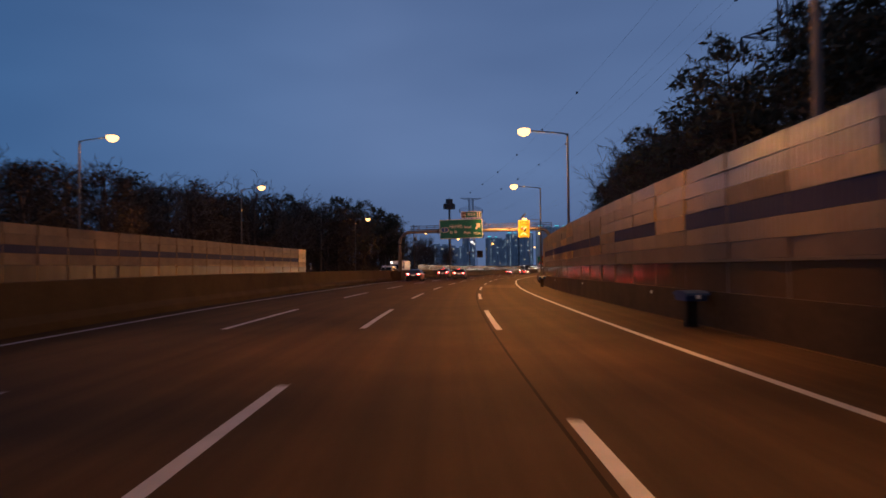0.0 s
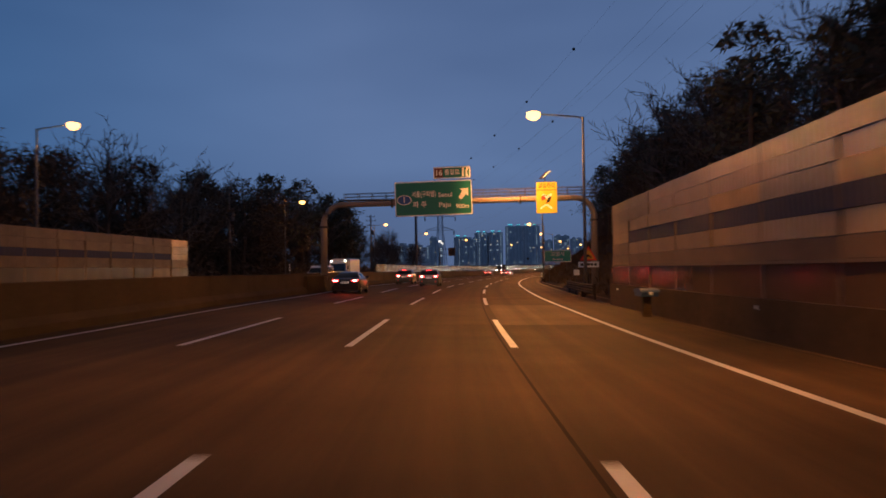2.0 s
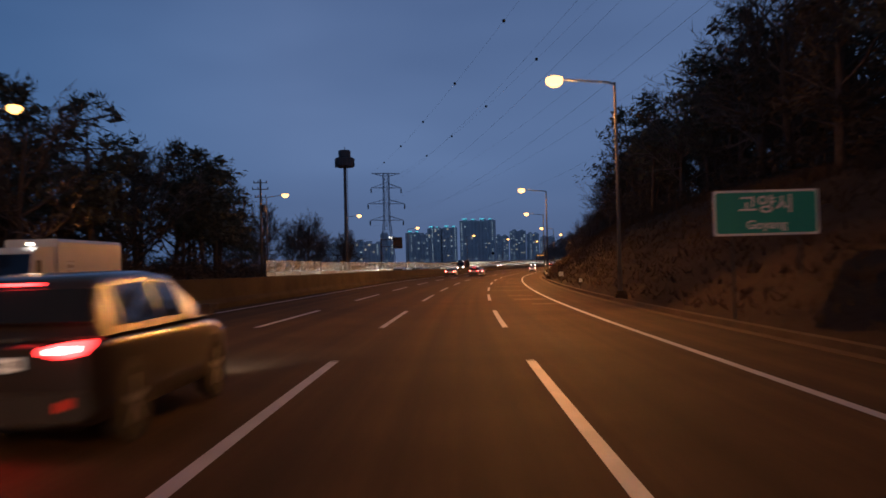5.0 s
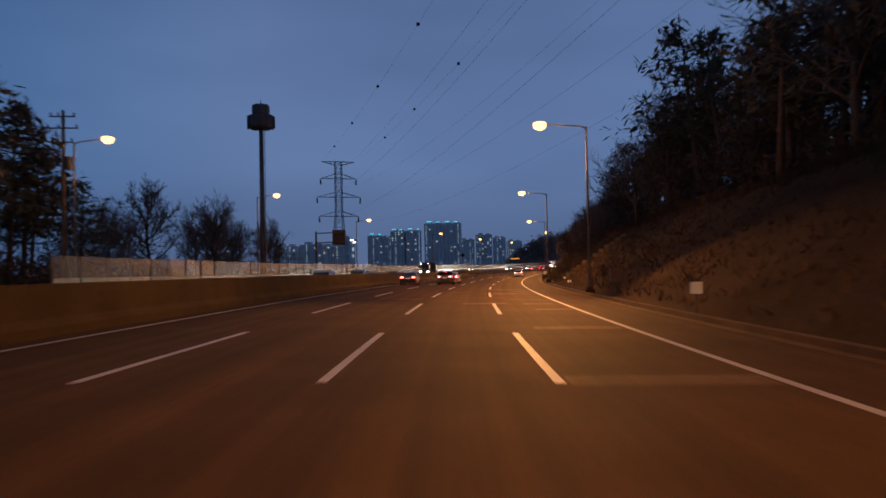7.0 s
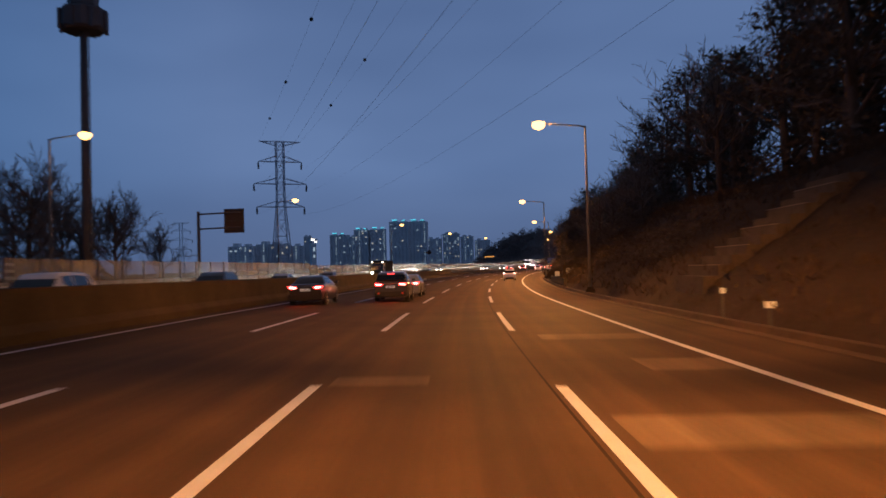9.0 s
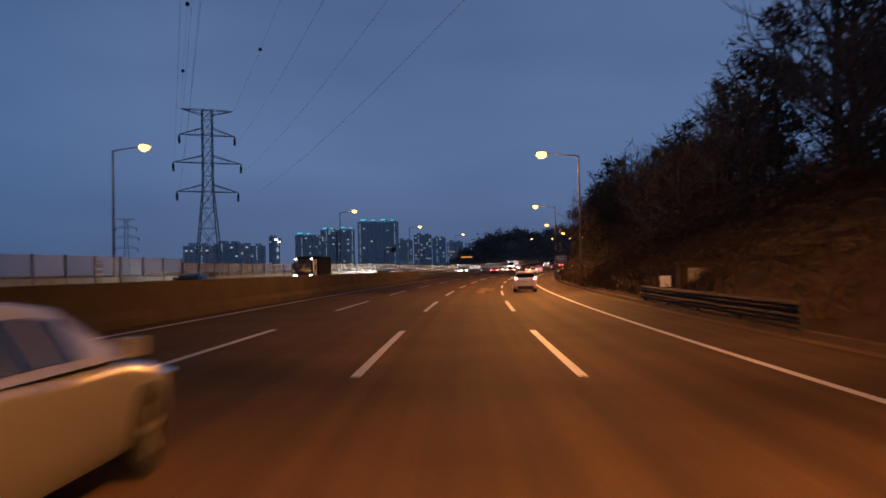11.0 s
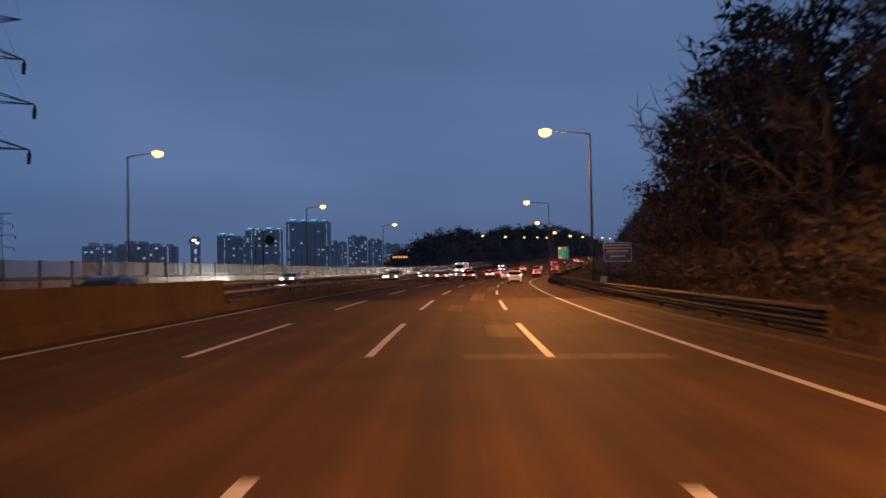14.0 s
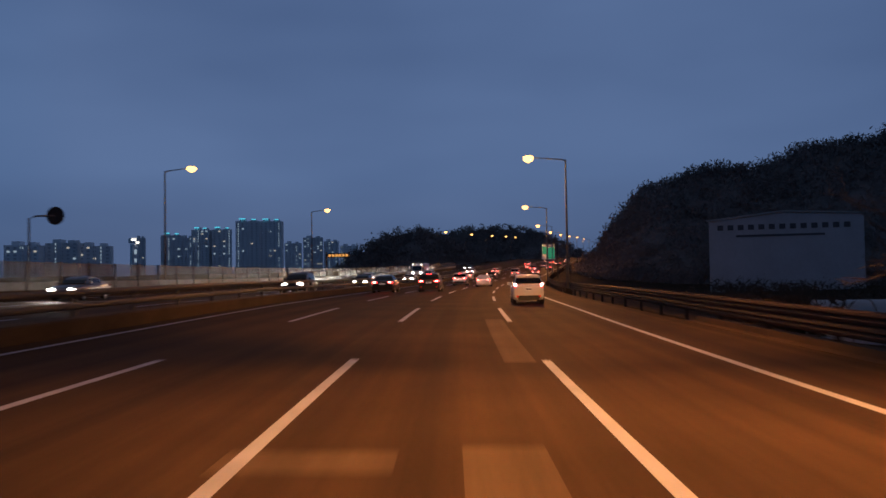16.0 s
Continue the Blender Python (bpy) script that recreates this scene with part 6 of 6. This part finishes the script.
cantilever_sign(303.0, -27.8)
e = thing("round_sign", spot(447.5, -26.9, 0), "round sign seen from behind on a bent arm", "road sign")
part("post", Shape().tube([(-1.9, 0, -0.3), (-1.9, 0, 5.6), (-1.4, 0, 5.75), (0, 0, 5.75)], 0.07, 8), M_DARKSTEEL, e)
part("disc", Shape().tube([(0, -0.02, 5.75), (0, 0.03, 5.75)], 0.64, 28), M_BLACK, e)


# white hall with a shallow gable, beyond the end of the slope
def hall(x, y, yaw):
    e = thing("hall_building", pose(x, y, -4.5, 0, 0, yaw), "pale windowless hall with a shallow gable roof", "building")
    w, dep, h = 33.0, 26.0, 17.0
    sh = Shape().prism([(-w / 2, 0), (w / 2, 0), (w / 2, h + 1.7), (w * -0.01, h + 2.6), (-w / 2, h + 0.9)], -dep / 2, dep / 2)
    part("wall", sh, M_HALL, e)
    rf = Shape().prism([(-w / 2 - 0.5, h + 0.9), (w * -0.01, h + 2.7), (w / 2 + 0.5, h + 1.75), (w / 2 + 0.5, h + 2.1), (w * -0.01, h + 3.1), (-w / 2 - 0.5, h + 1.3)], -dep / 2 - 0.5, dep / 2 + 0.5)
    part("roof", rf, M_ALU, e)
    for k in range(13):
        part("bar", Shape().box(-w / 2 + 2.6 + k * 2.25, -dep / 2 - 0.05, h - 0.6, 1.3, 0.1, 1.2), M_DARKSTEEL, e)
    part("bar", Shape().box(-1, -dep / 2 - 0.05, h - 2.6, 19, 0.1, 0.5), M_DARKSTEEL, e)


gz = float(lie(np.array([442.0]), np.array([27.5]))[0])
gv = at(442.0, 27.5)
e = thing("greenhouse", pose(gv.x, gv.y, gz, 0, 0, turn(442.0) + 80), "low pale vinyl tunnel greenhouse on the lower ground", "greenhouse")
arc = [(2.7 * math.cos(a), 2.75 * math.sin(a)) for a in np.linspace(0, math.pi, 14)]
soft(part("cover", Shape().prism(arc, -4.5, 4.5), M_VINYL, e))
for k in range(7):
    y = -4.5 + 1.5 * k
    part("hoop", Shape().tube([(2.73 * math.cos(a), y, 2.78 * math.sin(a)) for a in np.linspace(0, math.pi, 14)], 0.03, 6), M_STEEL, e)


hall(208.9, 544.7, -38)


def far_hill(name, label, cx, cy, rx, ry, h, seed, count, size, flat=2.0):
    """A rounded wooded hill: a mound and its woods."""
    rnd2 = random.Random(seed)
    e = thing(name, Matrix.Identity(4), label, "hill", kind="stuff")
    mound, n = Shape(), 28
    rings = []
    for f in np.linspace(1, 0.04, 9):
        rings.append([(cx + rx * f * math.cos(a), cy + ry * f * math.sin(a), -3 + h * (1 - f ** flat) * (0.92 + 0.12 * math.sin(3 * a + seed)) ) for a in np.linspace(0, 2 * math.pi, n, endpoint=False)])
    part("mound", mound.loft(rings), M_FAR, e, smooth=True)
    woods = Shape()
    for _ in range(count):
        a, f = rnd2.uniform(0, 2 * math.pi), math.sqrt(rnd2.random()) * 0.98
        x, y = cx + rx * f * math.cos(a), cy + ry * f * math.sin(a)
        z = -3 + h * (1 - f ** flat) * (0.92 + 0.12 * math.sin(3 * a + seed))
        k = rnd2.uniform(0.6, 1.2)
        for _ in range(26):
            q = Vector((rnd2.gauss(0, 0.42), rnd2.gauss(0, 0.42), rnd2.uniform(0.1, 1.25))) * (size * k)
            u = Vector((rnd2.uniform(-1, 1), rnd2.uniform(-1, 1), rnd2.uniform(-1, 1))).normalized() * (size * 0.19 * rnd2.uniform(0.4, 1.2))
            w = u.cross(Vector((rnd2.uniform(-1, 1), rnd2.uniform(-1, 1), rnd2.uniform(-1, 1)))).normalized() * u.length * 0.7
            p, b = Vector((x, y, z)) + q, len(woods.v)
            woods.v += [tuple(p - u), tuple(p - w), tuple(p + u), tuple(p + w)]
            woods.f.append((b, b + 1, b + 2, b + 3))
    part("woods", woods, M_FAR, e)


def wooded_ridge():
    """The long hill behind the hall: a steep left end, then a skyline that climbs slowly."""
    u = np.array([-16, -6, 0, 3.5, 14.5, 19, 36, 57, 74, 91, 125, 170])
    top = np.array([-6, -1, 6, 12.5, 26.5, 31.5, 35.5, 37, 42, 44, 48, 46])
    a, along = Vector((214.7, 643.6, 0)), Vector((0.782, -0.623, 0))
    back = Vector((0.623, 0.782, 0))
    rnd2 = random.Random(3)

    def hill_z(p, v):
        h = float(np.interp(p, u, top))
        fall = np.interp(abs(v), [0, 10, 25, 40, 56, 80], [1.0, 0.93, 0.72, 0.45, 0.12, -0.1])
        return -4 + (h + 4) * fall + 0.9 * math.sin(p * 0.21 + v * 0.1) + 0.6 * math.sin(p * 0.47 - v * 0.23)

    e = thing("hill", Matrix.Identity(4), "dark brown wooded hill behind the hall", "hill", kind="stuff")
    ps, vs = np.arange(-24, 172, 4.0), np.arange(-80, 81, 5.0)
    mound = Shape()
    for p in ps:
        for v in vs:
            q = a + along * p + back * v
            mound.v.append((q.x, q.y, hill_z(p, v)))
    n = len(vs)
    mound.f = [(i * n + j, (i + 1) * n + j, (i + 1) * n + j + 1, i * n + j + 1) for i in range(len(ps) - 1) for j in range(n - 1)]
    part("mound", mound, M_FAR, e, smooth=True)
    woods = Shape()
    for _ in range(4400):
        p, v = rnd2.uniform(-18, 130), rnd2.uniform(-74, 6)
        q = a + along * p + back * v
        k = rnd2.uniform(2.2, 4.2)
        for _ in range(19):
            c = Vector((q.x + rnd2.gauss(0, 0.3) * k, q.y + rnd2.gauss(0, 0.3) * k, hill_z(p, v) + rnd2.random() ** 2.0 * k))
            d1 = Vector((rnd2.uniform(-1, 1), rnd2.uniform(-1, 1), rnd2.uniform(-0.3, 1.5))).normalized() * rnd2.uniform(0.3, 0.9)
            d2 = d1.cross(Vector((rnd2.uniform(-1, 1), rnd2.uniform(-1, 1), rnd2.uniform(-1, 1)))).normalized() * rnd2.uniform(0.10, 0.34)
            b = len(woods.v)
            woods.v += [tuple(c - d1), tuple(c - d2), tuple(c + d1), tuple(c + d2)]
            woods.f.append((b, b + 1, b + 2, b + 3))
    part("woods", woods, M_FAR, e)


wooded_ridge()
far_hill("hill", "low wooded hill at the end of the road", 395, 1160, 130, 90, 50, 4, 1700, 5.5)
far_hill("hill", "dark stand of trees beside the bend", 236, 925, 62, 36, 34, 6, 800, 4.6)


# distant signs and the lit tower
e = thing("direction_sign", spot(577, 10.6), "distant green and white direction sign on a tall post", "road sign")
part("post", Shape().tube([(0.4, 0.2, -0.3), (0.4, 0.2, 7.4)], [0.16, 0.12], 10), M_STEEL, e)
part("arm", Shape().tube([(0.4, 0.2, 5.2), (-2.6, 0.2, 5.3)], 0.08, 8), M_STEEL, e)
dsb = part("board", Shape().box(-1.6, 0, 5.6, 2.9, 0.08, 3.4), M_WHITE, e)
part("field", Shape().box(-0.95, -0.05, 5.3, 1.4, 0.012, 2.5), M_GREENGLOW, dsb, "green field with an added glow")
part("field", Shape().box(-2.35, -0.05, 5.9, 1.1, 0.012, 1.6), M_GREENGLOW, dsb, "green field with an added glow")
e = thing("message_sign", spot(542, -29.3), "orange lit message sign on an arm", "road sign")
part("post", Shape().tube([(-2.4, 0.2, -0.5), (-2.4, 0.2, 5.6)], [0.18, 0.14], 10), M_STEEL, e)
part("arm", Shape().tube([(-2.4, 0.2, 4.9), (2.0, 0.2, 4.9)], 0.09, 8), M_STEEL, e)
part("display", Shape().box(0, 0, 4.9, 4.2, 0.2, 0.8), M_BLACK, e)
for k in range(6):
    part("bar", Shape().box(-1.65 + 0.66 * k, -0.12, 4.9, 0.5, 0.02, 0.45), M_AMBER, e, "glowing amber characters")
e = thing("slim_tower", pose(44.5, 1293, -2, 0, 0, 20), "slim far tower with a bright lit crown", "tower")
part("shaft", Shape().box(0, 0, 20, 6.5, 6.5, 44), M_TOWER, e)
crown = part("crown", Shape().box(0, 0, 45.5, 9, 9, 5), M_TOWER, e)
for x, z, w, h, m in ((-2, 46.5, 5, 2.2, M_CROWN), (1.8, 43.6, 3.6, 2.0, M_CROWN), (0.2, 34, 2.6, 5, M_PANE_C), (0.2, 25, 2.2, 4, M_PANE_C)):
    part("lit_panel", Shape().box(x, -4.6 if z > 42 else -3.3, z, w, 0.1, h), m, crown)
